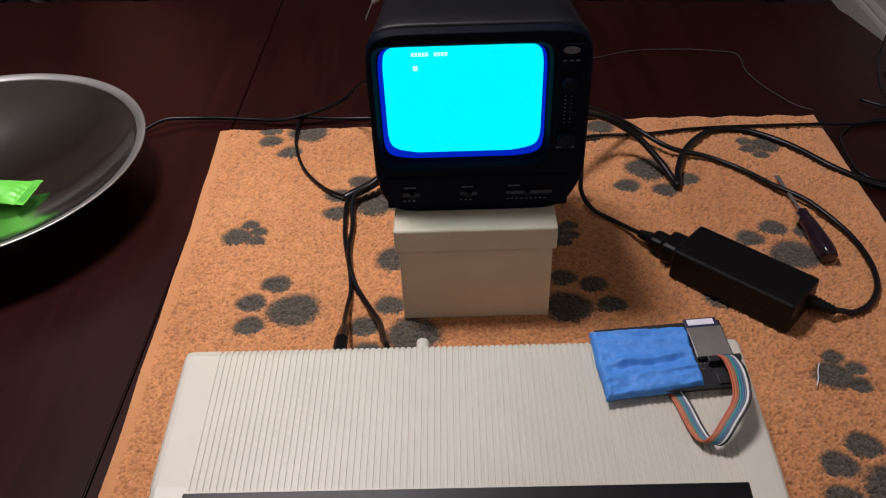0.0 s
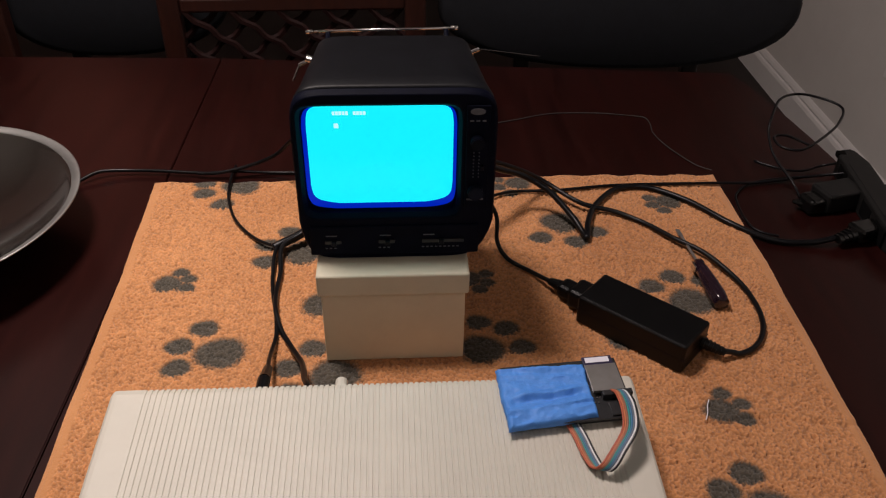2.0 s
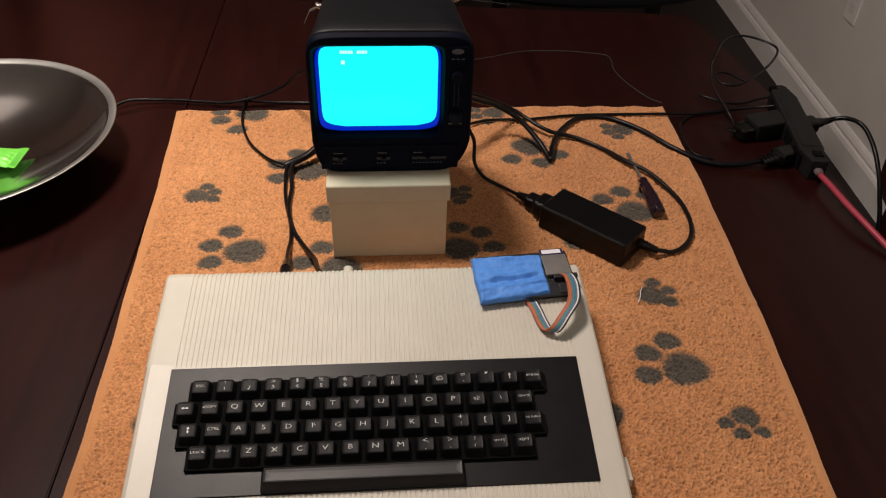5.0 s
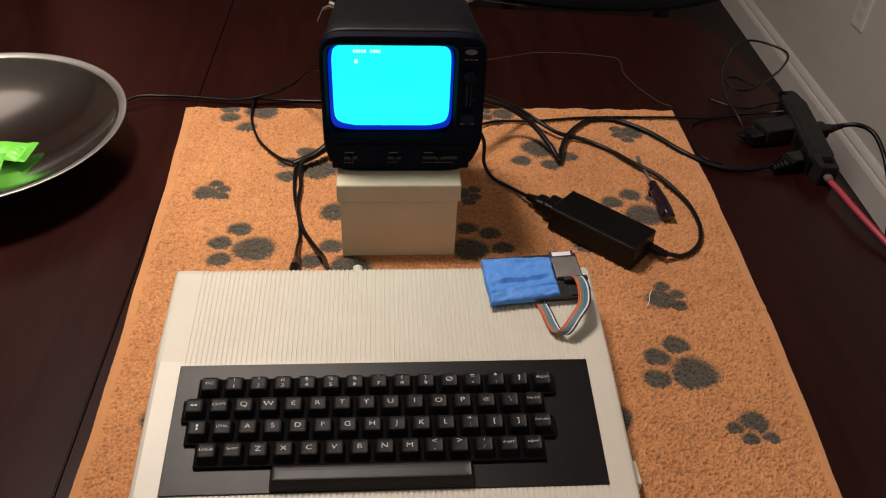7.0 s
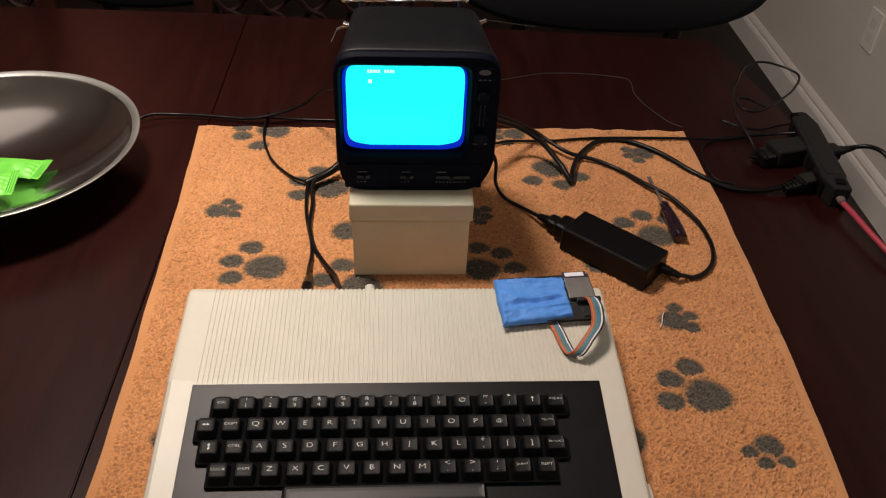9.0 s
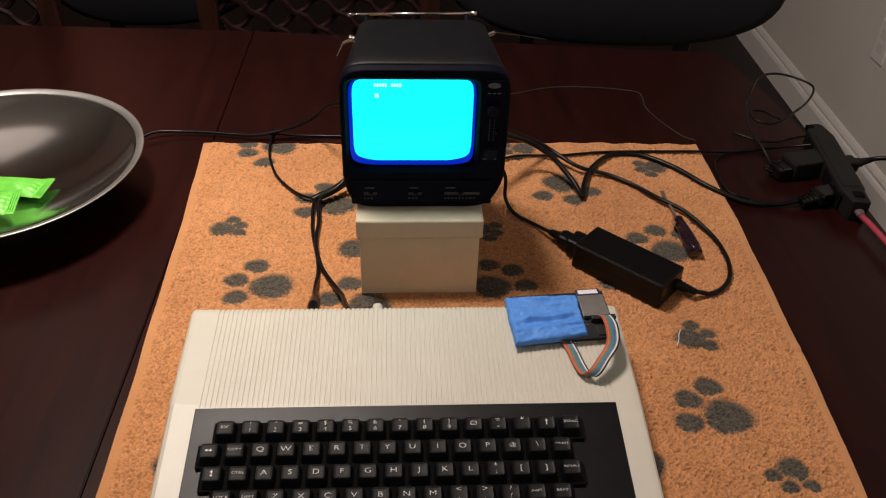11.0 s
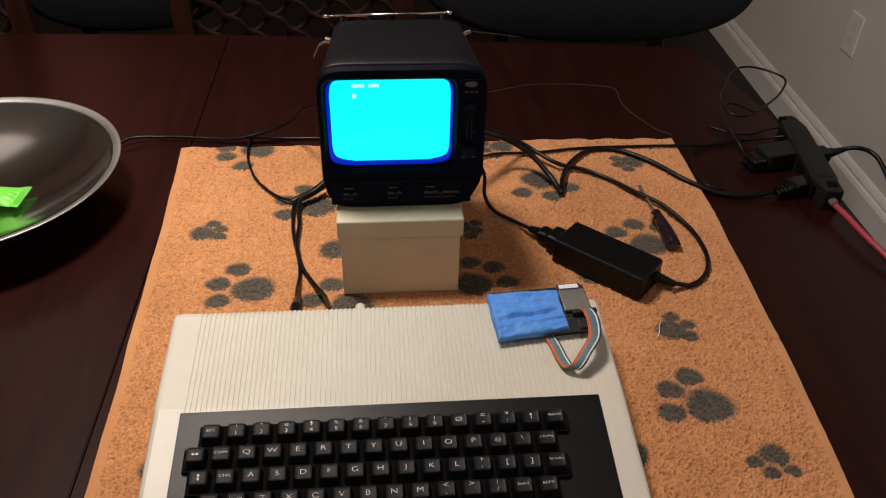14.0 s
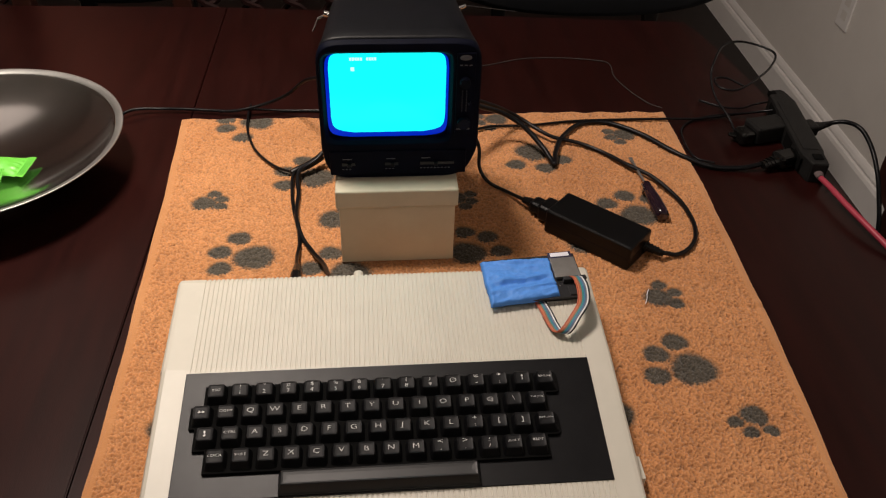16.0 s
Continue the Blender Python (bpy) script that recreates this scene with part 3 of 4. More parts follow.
def tape(v0, v1, lift):
    """A packet of overlapping paper tape with creases, folded over a board."""
    nx, ny = 64, 30
    bm = bmesh.new()
    top, low = [], []
    for j in range(ny):
        v = v0 + (v1 - v0) * j / (ny - 1)
        a, b = [], []
        for i in range(nx):
            u = i / (nx - 1)
            x = -0.0345 + 0.0648 * u + 0.0012 * v * u + 0.0004 * math.sin(9 * v) + 0.0013 * (u - 0.5) * noise.noise((4, v * 11, 6))
            y = -0.0246 + 0.0536 * v + 0.0035 * u * (1 - v) - 0.0020 * u * v + 0.0004 * math.sin(9 * u) + 0.0007 * (v - 0.5) * noise.noise((u * 9, 3, 3))
            z = 0.0108 + 0.0008 * noise.noise((u * 3, v * 4, 1)) + 0.0003 * noise.noise((u * 12, v * 14, 5))
            fold = v - 0.47 - 0.16 * (u - 0.4) - 0.03 * math.sin(6 * u)
            z += 0.0026 * math.exp(-(fold / 0.045) ** 2) * min(1, 4 * u * (1.1 - u)) * (0.7 + 0.6 * noise.noise((u * 5, 0, 2)))
            z -= 0.0024 * math.exp(-((fold + 0.09) / 0.05) ** 2) * min(1, 4 * u * (1.0 - u))
            z += 0.0006 * math.exp(-((v - 0.22 - 0.08 * u) / 0.03) ** 2) + 0.0005 * noise.noise((u * 22, v * 9, 8))
            z -= 0.0012 * max(0, 0.22 - v) / 0.22
            z += 0.0020 * abs(noise.noise((u * 2.6 + v * 1.5, v * 5, 11))) - 0.0020 * abs(noise.noise((u * 4 - v * 2, v * 7 + u, 17)))
            rim = min(u * 0.0610, (1 - u) * 0.0610, (v - v0) * 0.0505, (v1 - v) * 0.0505)
            z += lift
            outer = min(u * 0.0610, (1 - u) * 0.0610, v * 0.0505, (1 - v) * 0.0505)
            z -= 0.0035 * max(0.0, 1 - outer / 0.0022) ** 2 + 0.0004 * max(0.0, 1 - rim / 0.0012)
            a.append(bm.verts.new((x, y, z)))
            b.append(bm.verts.new((x, y, 0.0048 + 0.001 * v)) if rim < 1e-9 else None)
        top.append(a)
        low.append(b)
    for j in range(ny - 1):
        for i in range(nx - 1):
            bm.faces.new((top[j][i], top[j][i + 1], top[j + 1][i + 1], top[j + 1][i]))
    border = [(0, i) for i in range(nx)] + [(j, nx - 1) for j in range(1, ny)] + [(ny - 1, i) for i in range(nx - 2, -1, -1)] + [(j, 0) for j in range(ny - 2, 0, -1)]
    for (j, i), (q, p) in zip(border, border[1:] + border[:1]):
        bm.faces.new((low[j][i], low[q][p], top[q][p], top[j][i]))
    bm.faces.new([low[j][i] for j, i in border][::-1])
    return bm


wrap = thing("masking_tape", TILT, "creased blue masking tape wrapped over the card reader", "tape")
part("tape_strip", tape(0.0, 0.30, 0.0004), M_TAPE, wrap, smooth=True)
part("tape_strip", tape(0.24, 0.80, 0.0), M_TAPE, wrap, smooth=True)
part("tape_strip", tape(0.74, 1.0, 0.0003), M_TAPE, wrap, smooth=True)

ribbon = thing("ribbon_cable", pose(0.185, 0.10, deck(0.10)), "rainbow ribbon cable looping from the card reader", "cable")
LOOP = [(0.0135, 0.0275, 0.0135), (0.0150, 0.019, 0.0185), (0.0155, 0.004, 0.0205), (0.0125, -0.014, 0.0190), (0.0025, -0.0275, 0.0135), (-0.0055, -0.0355, 0.0070), (-0.0105, -0.0330, 0.0018), (-0.0145, -0.0210, 0.0012), (-0.0175, -0.0060, 0.0020), (-0.0210, 0.006, 0.0030)]
for k, m in enumerate(WIRES):
    off = (k - 3.5) * 0.00140
    part("wire", tube([(x + off * 0.95, y - off * (0.25 if 2 < j < 7 else 0.0), z + off * (0.30 if 1 < j < 5 else 0.0)) for j, (x, y, z) in enumerate(LOOP)], 0.00076, 6), m, ribbon, smooth=True)

# ---- the lidded box ----
bx = thing("lidded_box", pose(0.0395, 0.303, TOP), "beige cardboard box with a lid, under the television", "box")
part("body", box(-0.0590, 0.0590, -0.0630, 0.061, 0, 0.088, 0.0012), M_BOX, bx)
part("lid", box(-0.0618, 0.0618, -0.0660, 0.0640, 0.0722, 0.0930, 0.0020, 3), M_BOX, bx)

# ---- the portable television ----
TVZ = TOP + 0.0930
tv = thing("portable_television", pose(0.0395, 0.262, TVZ), "small black portable television with a cyan screen", "television")


def face_loop(w0, w1, z0, z1, y, n=64, power=9):
    """An upright rounded loop at depth y, narrower at its foot, wider on the controls' side."""
    out = []
    for p in rounded(1, 1, power, n):
        f = (p.y + 1) / 2
        w = w0 + (w1 - w0) * min(1, f / 0.22)
        out.append(Vector((p.x * w + 0.0014 + 0.0026 * min(1, f / 0.22), y, z0 + (z1 - z0) * f)))
    return out


body = rings([face_loop(0.066, 0.0740, 0.003, 0.1440, 0.0130), face_loop(0.068, 0.0760, 0.002, 0.1470, 0.0040), face_loop(0.068, 0.0762, 0.002, 0.1494, 0.0085), face_loop(0.066, 0.0735, 0.002, 0.1486, 0.028), face_loop(0.060, 0.066, 0.002, 0.1465, 0.112),
              face_loop(0.056, 0.061, 0.006, 0.1430, 0.119), face_loop(0.044, 0.047, 0.020, 0.1200, 0.128), face_loop(0.040, 0.042, 0.024, 0.1100, 0.150), face_loop(0.036, 0.038, 0.030, 0.1000, 0.153)])
part("housing", body, M_HOUSING, tv, smooth=True)

# bezel: a frame round the opening of the tube
SX0, SX1, SZ0, SZ1 = -0.0690, 0.0545, 0.0390, 0.1365
cx, cz, hw, hh = (SX0 + SX1) / 2, (SZ0 + SZ1) / 2, (SX1 - SX0) / 2, (SZ1 - SZ0) / 2


def hole(w, h, y, n=64, power=13):
    return [Vector((cx + p.x * w, y, cz + p.y * h)) for p in rounded(1, 1, power, n)]


bezel = rings([face_loop(0.068, 0.0768, 0.002, 0.1478, 0.0060), face_loop(0.0690, 0.0774, 0.0003, 0.1474, 0.0045), face_loop(0.0690, 0.0772, 0.0003, 0.1462, 0.0014), face_loop(0.0680, 0.0762, 0.0006, 0.1452, -0.0002), face_loop(0.0670, 0.0752, 0.0014, 0.1445, -0.0006),
               hole(hw + 0.0015, hh + 0.0015, -0.0006), hole(hw, hh, 0.0002), hole(hw - 0.0025, hh - 0.0025, 0.0045), hole(hw - 0.0026, hh - 0.0026, 0.011)], cap=False)
bmesh.ops.recalc_face_normals(bezel, faces=bezel.faces[:])
part("bezel", bezel, M_TV, tv)


def tube_face(w, h, y, bulge, dx=0.0, dz=0.0, low=0.14, n=64):
    """The bulging glass of the tube, as rings towards its middle."""
    bm = bmesh.new()
    rows = []
    for f in (1.0, 0.85, 0.65, 0.4, 0.15):
        rows.append([bm.verts.new((cx + dx + p.x * w * f * (0.965 + 0.035 * (1 - p.y * p.y)), y - bulge * (1 - f * f), cz + dz + p.y * h * f * (1 - (0.06 if p.y > 0 else low) * p.x * p.x))) for p in rounded(1, 1, 13, n)])
    for a, b in zip(rows, rows[1:]):
        for k in range(n):
            bm.faces.new((a[k], a[(k + 1) % n], b[(k + 1) % n], b[k]))
    bm.faces.new(rows[-1])
    bmesh.ops.recalc_face_normals(bm, faces=bm.faces[:])
    return bm


# the blue glow around the picture, built as an emitting ring
part("glow_border", tube_face(hw - 0.0024, hh - 0.0022, 0.0090, 0.0020, low=0.09), M_BORDER, tv, "deep blue glowing rim around the picture", smooth=True)
screen = part("screen", tube_face(hw - 0.0056, hh - 0.0042, 0.0082, 0.0030, 0.0004, 0.0027), M_SCREEN, tv, "bright cyan picture", smooth=True)


def glyphs(x, z, count, w):
    for k in range(count):
        part("letter_bar", box(x + k * w, x + k * w + w * 0.8, 0.0056, 0.0060, z - 0.0014, z + 0.0014), M_SCREENTEXT, screen)


glyphs(-0.0420, 0.1276, 5, 0.00245)
glyphs(-0.0265, 0.1276, 4, 0.00245)
part("cursor", box(-0.0412, -0.0378, 0.0052, 0.0056, 0.1158, 0.1195), M_SCREENTEXT, screen)

# controls beside and below the tube
ctrl = part("control_panel", box(0.0575, 0.0750, -0.0022, 0.001, 0.050, 0.136, 0.0006), M_TV, tv)
part("badge", rings([rounded(0.0056, 0.0026, 2, 24, z) for z in (0, 0.0006)]), M_GREYINK, ctrl, "pale oval badge", at=pose(0.0655, -0.0020, 0.1315, 90))
part("knob", rod((0.0655, -0.009, 0.1075), (0.0655, -0.002, 0.1075), 0.0052, n=20, bevel=0.0008), M_TVDARK, ctrl)
part("knob", rod((0.0655, -0.008, 0.064), (0.0655, -0.002, 0.064), 0.0062, n=20, bevel=0.0008), M_TVDARK, ctrl)
part("slider", box(0.0690, 0.0712, -0.0050, -0.002, 0.083, 0.087, 0.0004), M_TVDARK, ctrl)
for z in (0.1235,):
    for x in (0.0600, 0.0645, 0.0690):
        part("printed_bar", box(x, x + 0.0028, -0.0026, -0.0021, z, z + 0.0010), M_GREYINK, ctrl)
for k in range(8):
    part("printed_bar", box(0.0630, 0.0640, -0.0026, -0.0021, 0.076 + 0.0030 * k, 0.0768 + 0.0030 * k), M_GREYINK, ctrl)
    part("printed_bar", box(0.0672, 0.0680, -0.0026, -0.0021, 0.076 + 0.0030 * k, 0.0768 + 0.0030 * k), M_GREYINK, ctrl)
part("printed_bar", box(0.0590, 0.0720, -0.0026, -0.0021, 0.0555, 0.0570), M_GREYINK, ctrl)
foot = part("lower_panel", box(-0.066, 0.070, -0.0024, 0.001, 0.005, 0.0325, 0.0012), M_TV, tv)
for x, w in ((-0.054, 0.013), (-0.011, 0.013), (0.024, 0.034)):
    part("slider_slot", box(x, x + w, -0.0035, -0.0025, 0.0165, 0.0195), M_PCB, foot)
    part("slider", box(x + w * 0.4, x + w * 0.4 + 0.004, -0.0060, -0.003, 0.0160, 0.0200, 0.0004), M_TVDARK, foot)
    part("printed_bar", box(x + 0.001, x + 0.010, -0.0034, -0.0029, 0.0238, 0.0246), M_GREYINK, foot)
    for k in range(int(w / 0.0035)):
        part("printed_bar", box(x + k * 0.0035, x + k * 0.0035 + 0.0018, -0.0034, -0.0029, 0.0120, 0.0128), M_GREYINK, foot)
part("foot_rail", box(-0.060, 0.060, 0.004, 0.110, 0.0, 0.006, 0.001), M_TVDARK, tv)

# folded rods at the back of the television
ZT = 0.1405
bm = rod((-0.060, 0.140, ZT), (0.055, 0.140, ZT + 0.002), 0.0013, n=8)
rod((-0.071, 0.140, ZT - 0.0006), (-0.065, 0.140, ZT - 0.0002), 0.0017, n=8, bm=bm)
rod((-0.066, 0.140, ZT - 0.0004), (-0.058, 0.140, ZT + 0.0001), 0.0008, n=8, bm=bm)
rod((0.054, 0.140, ZT + 0.002), (0.0600, 0.140, ZT + 0.002), 0.0021, n=8, bm=bm)
part("aerial", bm, M_CHROME, tv, "folded chrome aerial", smooth=True)
for x, lift in ((-0.052, -0.001), (0.050, 0.001)):
    bm = rod((x, 0.132, ZT - 0.006), (x, 0.141, ZT + lift), 0.0022, n=8)
    rod((x, 0.112, ZT - 0.006), (x, 0.136, ZT - 0.006), 0.0018, n=8, bm=bm)
    part("aerial_bracket", bm, M_TV, tv)
bm = rod((-0.066, 0.098, 0.131), (-0.074, 0.098, 0.127), 0.0017, n=8)
rod((-0.074, 0.098, 0.127), (-0.080, 0.098, 0.114), 0.0009, n=8, bm=bm)
rod((-0.061, 0.098, 0.131), (-0.068, 0.098, 0.1335), 0.0030, n=10, bm=bm)
part("socket_lead", bm, M_CHROME, tv, "bright metal wire lug")
part("aerial_base", rod((0.068, 0.100, 0.136), (0.0755, 0.100, 0.139), 0.0017, n=10, bevel=0.0005), M_CHROME, tv, "chrome aerial stub")
part("aerial_wire", rod((0.0755, 0.100, 0.139), (0.128, 0.108, 0.129), 0.0004, 0.0003, n=6), M_GREYWIRE, tv)

# ---- the bowl and the sweets in it ----
bowl = thing("steel_bowl", pose(-0.4500, 0.4245, 0.0), "wide shallow polished steel bowl holding green sweets", "bowl")
PROFILE = [(0.0, 0.0200), (0.015, 0.02035), (0.03, 0.0212), (0.045, 0.0226), (0.060, 0.0244), (0.075, 0.0266), (0.09, 0.0294), (0.105, 0.0326), (0.12, 0.0366), (0.135, 0.0416), (0.148, 0.0470), (0.157, 0.0520), (0.1625, 0.0554), (0.1632, 0.0555), (0.158, 0.0500), (0.141, 0.0388), (0.115, 0.0285), (0.09, 0.0220), (0.06, 0.0168), (0.03, 0.0160), (0.0, 0.0160)]
bm = bmesh.new()
rows = []
for r, z in PROFILE:
    rows.append([bm.verts.new((max(r, 0.0004) * math.cos(2 * math.pi * k / 96), max(r, 0.0004) * math.sin(2 * math.pi * k / 96), z)) for k in range(96)])
for a, b in zip(rows, rows[1:]):
    for k in range(96):
        bm.faces.new((a[k], a[(k + 1) % 96], b[(k + 1) % 96], b[k]))
bm.faces.new(rows[0][::-1])
bm.faces.new(rows[-1])
bmesh.ops.recalc_face_normals(bm, faces=bm.faces[:])
part("dish", bm, M_STEEL, bowl, smooth=True)
LIP = [(0.1612, 0.0544), (0.1635, 0.0564), (0.1670, 0.0578), (0.1702, 0.0588), (0.1714, 0.0588), (0.1717, 0.0580), (0.1700, 0.0572), (0.1660, 0.0560), (0.1630, 0.0544)]
bm = bmesh.new()
rows = [[bm.verts.new((r * math.cos(2 * math.pi * k / 96), r * math.sin(2 * math.pi * k / 96), z)) for k in range(96)] for r, z in LIP]
for a, b in zip(rows, rows[1:] + rows[:1]):
    for k in range(96):
        bm.faces.new((a[k], a[(k + 1) % 96], b[(k + 1) % 96], b[k]))
bmesh.ops.recalc_face_normals(bm, faces=bm.faces[:])
part("rim", bm, M_BRUSHED, bowl, "brushed steel rolled rim", smooth=True)
part("foot_ring", rings([rounded(r, r, 2, 48, z) for r, z in ((0.052, 0.0), (0.055, 0.0), (0.057, 0.0175), (0.050, 0.0175))], cap=False), M_STEEL, bowl)


def sweet(m, emblem=False):
    """A pillow packet: a puffed body, pleats beside the seals, and two flat toothed ends."""
    ob = thing("wrapped_sweet", m, "bright green wrapped sweet lying in the steel bowl", "sweet", "sweets in the bowl")
    bm = bmesh.new()
    nx, ny = 40, 20
    for side_of in (1, -1):
        g = []
        for i in range(nx + 1):
            u = i / nx
            row = []
            for j in range(ny + 1):
                v = j / ny
                puff = max(0.0, math.sin(math.pi * min(1, max(0, (u - 0.13) / 0.74)))) ** 0.55
                full = puff * math.sin(math.pi * v) ** 0.6
                near_seal = math.exp(-((min(u, 1 - u) - 0.17) / 0.07) ** 2)
                z = side_of * (0.0002 + 0.0082 * full) + 0.0016 * noise.noise((u * 6, v * 4, side_of)) * full
                z += side_of * 0.0011 * near_seal * math.sin(v * 34 + 3 * u) * math.sin(math.pi * v)
                tooth = 0.0009 * (1 if (j % 2) else -1) if i in (0, nx) else 0.0
                if not 0.12 < u < 0.88:
                    z += 0.0007 * math.sin(u * 260) + 0.0016 * noise.noise((u * 3, v * 3, 7))
                row.append(bm.verts.new(((u - 0.5) * 0.076 + tooth, (v - 0.5) * 0.041 * (1 - 0.16 * puff), z + 0.009)))
            g.append(row)
        for i in range(nx):
            for j in range(ny):
                bm.faces.new((g[i][j], g[i + 1][j], g[i + 1][j + 1], g[i][j + 1]))
    bmesh.ops.recalc_face_normals(bm, faces=bm.faces[:])
    part("wrapper", bm, M_GREEN, ob, smooth=True)
    for x in (-0.0335, 0.0335):
        for k in range(3):
            part("seal_line", box(x - 0.0030 + 0.0025 * k, x - 0.0022 + 0.0025 * k, -0.0175, 0.0175, 0.0092, 0.0106, 0.0002), M_GREENDARK, ob)
    if emblem:
        part("emblem", rings([rounded(0.0085, 0.0062, 2.6, 20, z, 0.004) for z in (0.0166, 0.0180)]), M_RED, ob, "small red printed patch")
    return ob


first = sweet(pose(-0.417, 0.401, 0.0235, 0, 0, -6))
sweet(pose(-0.434, 0.357, 0.0300, 8, -3, 4), True)
copy_thing(first, pose(-0.477, 0.376, 0.0230, 0, 0, 70))

# ---- the power adapter ----
brick = thing("power_adapter", pose(0.2585, 0.2645, TOP, 0, 0, -43.5), "black laptop-style power adapter lying on the towel", "power adapter")
part("shell", box(-0.0520, 0.0545, -0.0232, 0.0232, 0.0, 0.0300, 0.0026, 3), M_BRICK, brick)
part("seam", box(-0.0522, 0.0547, -0.0234, 0.0234, 0.0146, 0.0152), M_TVDARK, brick)
bm = box(-0.070, -0.0505, -0.0135, 0.0135, 0.003, 0.0220, 0.004)
box(-0.084, -0.068, -0.0095, 0.0095, 0.005, 0.0185, 0.004, bm=bm)
rod((-0.096, 0, 0.011), (-0.082, 0, 0.0115), 0.0038, 0.0060, bm=bm)
part("inlet_plug", bm, M_BRICK, brick)
# the sleeve leaves the end near its far corner and turns along the lead
bm = rod((0.0535, 0.0120, 0.0135), (0.0740, 0.0190, 0.0085), 0.0050, 0.0034)
for k in range(5):
    f = 0.12 + 0.17 * k
    a, b = Vector((0.0535, 0.0120, 0.0135)), Vector((0.0740, 0.0190, 0.0085))
    rod(a.lerp(b, f), a.lerp(b, f + 0.08), 0.0057 - 0.0004 * k, bm=bm)
part("strain_relief", bm, M_BRICK, brick)

# ---- cables ----
def cable(name, label, points, r, m=None, n=8):
    ob = tube([Vector(p) for p in points], r, n)
    return tagged(part(name, ob, m or M_CABLE, smooth=True), label, "cable")


G = TOP + 0.0035
cable("mains_lead", "thin black lead running from the bowl to the television", [(-0.370, 0.520, 0.003), (-0.335, 0.545, 0.004), (-0.311, 0.567, 0.008), (-0.296, 0.574, 0.008), (-0.268, 0.577, 0.006), (-0.237, 0.575, 0.006), (-0.193, 0.569, 0.006), (-0.165, 0.563, 0.009), (-0.127, 0.564, 0.018), (-0.095, 0.556, 0.036), (-0.065, 0.500, 0.085), (-0.036, 0.430, 0.125), (0.0, 0.398, 0.145)], 0.0022)
cable("flat_lead", "thin black lead lying along the far side of the towel", [(-0.190, 0.566, 0.006), (-0.150, 0.566, G), (-0.105, 0.572, 0.003), (-0.050, 0.570, 0.003), (0.020, 0.566, 0.003), (0.080, 0.540, 0.010)], 0.0018)
cable("thin_lead", "thin black lead crossing the back of the towel", [(-0.150, 0.590, 0.003), (-0.149, 0.552, G), (-0.145, 0.507, G), (-0.130, 0.460, G), (-0.105, 0.425, G), (-0.080, 0.406, 0.011)], 0.0017)
cable("power_lead", "black lead with a barrel plug into the computer", [(-0.005, 0.452, 0.06), (-0.035, 0.440, 0.030), (-0.060, 0.420, 0.016), (-0.079, 0.402, 0.013), (-0.0795, 0.364, G), (-0.0755, 0.331, G), (-0.0685, 0.295, G), (-0.0660, 0.270, G), (-0.0665, 0.246, 0.014), (-0.0655, 0.224, 0.022), (-0.0637, 0.206, 0.029)], 0.0020)
cable("video_lead", "black video lead between television and computer", [(0.004, 0.450, 0.07), (-0.030, 0.436, 0.036), (-0.054, 0.418, 0.020), (-0.0735, 0.400, 0.015), (-0.0720, 0.364, G), (-0.0725, 0.331, 0.010), (-0.0700, 0.305, 0.012), (-0.0630, 0.280, G), (-0.0508, 0.254, 0.010), (-0.0380, 0.222, 0.020), (-0.0320, 0.188, 0.036), (-0.0280, 0.172, 0.044), (-0.0260, 0.157, 0.046)], 0.0024)
cable("lead_joint", "black moulded joint where the leads branch", [(-0.046, 0.427, 0.020), (-0.060, 0.417, 0.016), (-0.074, 0.408, 0.014), (-0.083, 0.403, 0.012)], 0.0048)
plug = thing("barrel_plug", pose(-0.0622, 0.182, 0.041), "black barrel plug at the back of the computer", "plug")
part("sleeve", rod((-0.0012, 0.026, -0.012), (0, 0.0, 0), 0.0036, 0.0050, bevel=0.0008), M_CABLE, plug)
part("collar", rod((0, 0.0, 0), (0, -0.026, 0.004), 0.0052, bevel=0.0006), M_CABLE, plug)
cable("looped_lead", "thick black lead kinked on the towel", [(0.070, 0.402, 0.10), (0.115, 0.430, 0.092), (0.156, 0.462, 0.064), (0.182, 0.476, 0.048), (0.209, 0.466, 0.034), (0.230, 0.440, 0.019), (0.2385, 0.420, 0.012), (0.2412, 0.411, 0.0115), (0.2440, 0.420, 0.012), (0.2475, 0.437, 0.0125), (0.264, 0.475, 0.011), (0.296, 0.510, 0.010), (0.334, 0.512, G), (0.372, 0.481, G), (0.404, 0.437, 0.008), (0.440, 0.410, 0.004), (0.478, 0.402, 0.005), (0.5110, 0.4040, 0.0098)], 0.0033)
cable("adapter_lead", "black lead curling from the power adapter", [(0.080, 0.404, 0.11), (0.128, 0.444, 0.088), (0.172, 0.484, 0.054), (0.206, 0.506, 0.026), (0.246, 0.474, 0.0145), (0.282, 0.461, 0.0105), (0.310, 0.439, G), (0.333, 0.405, 0.0115), (0.356, 0.376, 0.0125), (0.376, 0.334, G), (0.380, 0.299, G), (0.377, 0.273, G), (0.369, 0.253, G), (0.356, 0.238, G), (0.342, 0.231, G), (0.332, 0.2305, 0.0115), (0.3235, 0.2285, 0.0145)], 0.0026)
cable("straight_lead", "thin black lead across the far edge of the towel", [(0.075, 0.410, 0.05), (0.115, 0.470, 0.018), (0.171, 0.508, G), (0.227, 0.510, G), (0.298, 0.520, 0.0085), (0.414, 0.521, 0.0085), (0.470, 0.528, 0.004), (0.531, 0.536, 0.006), (0.575, 0.520, 0.020)], 0.0019)
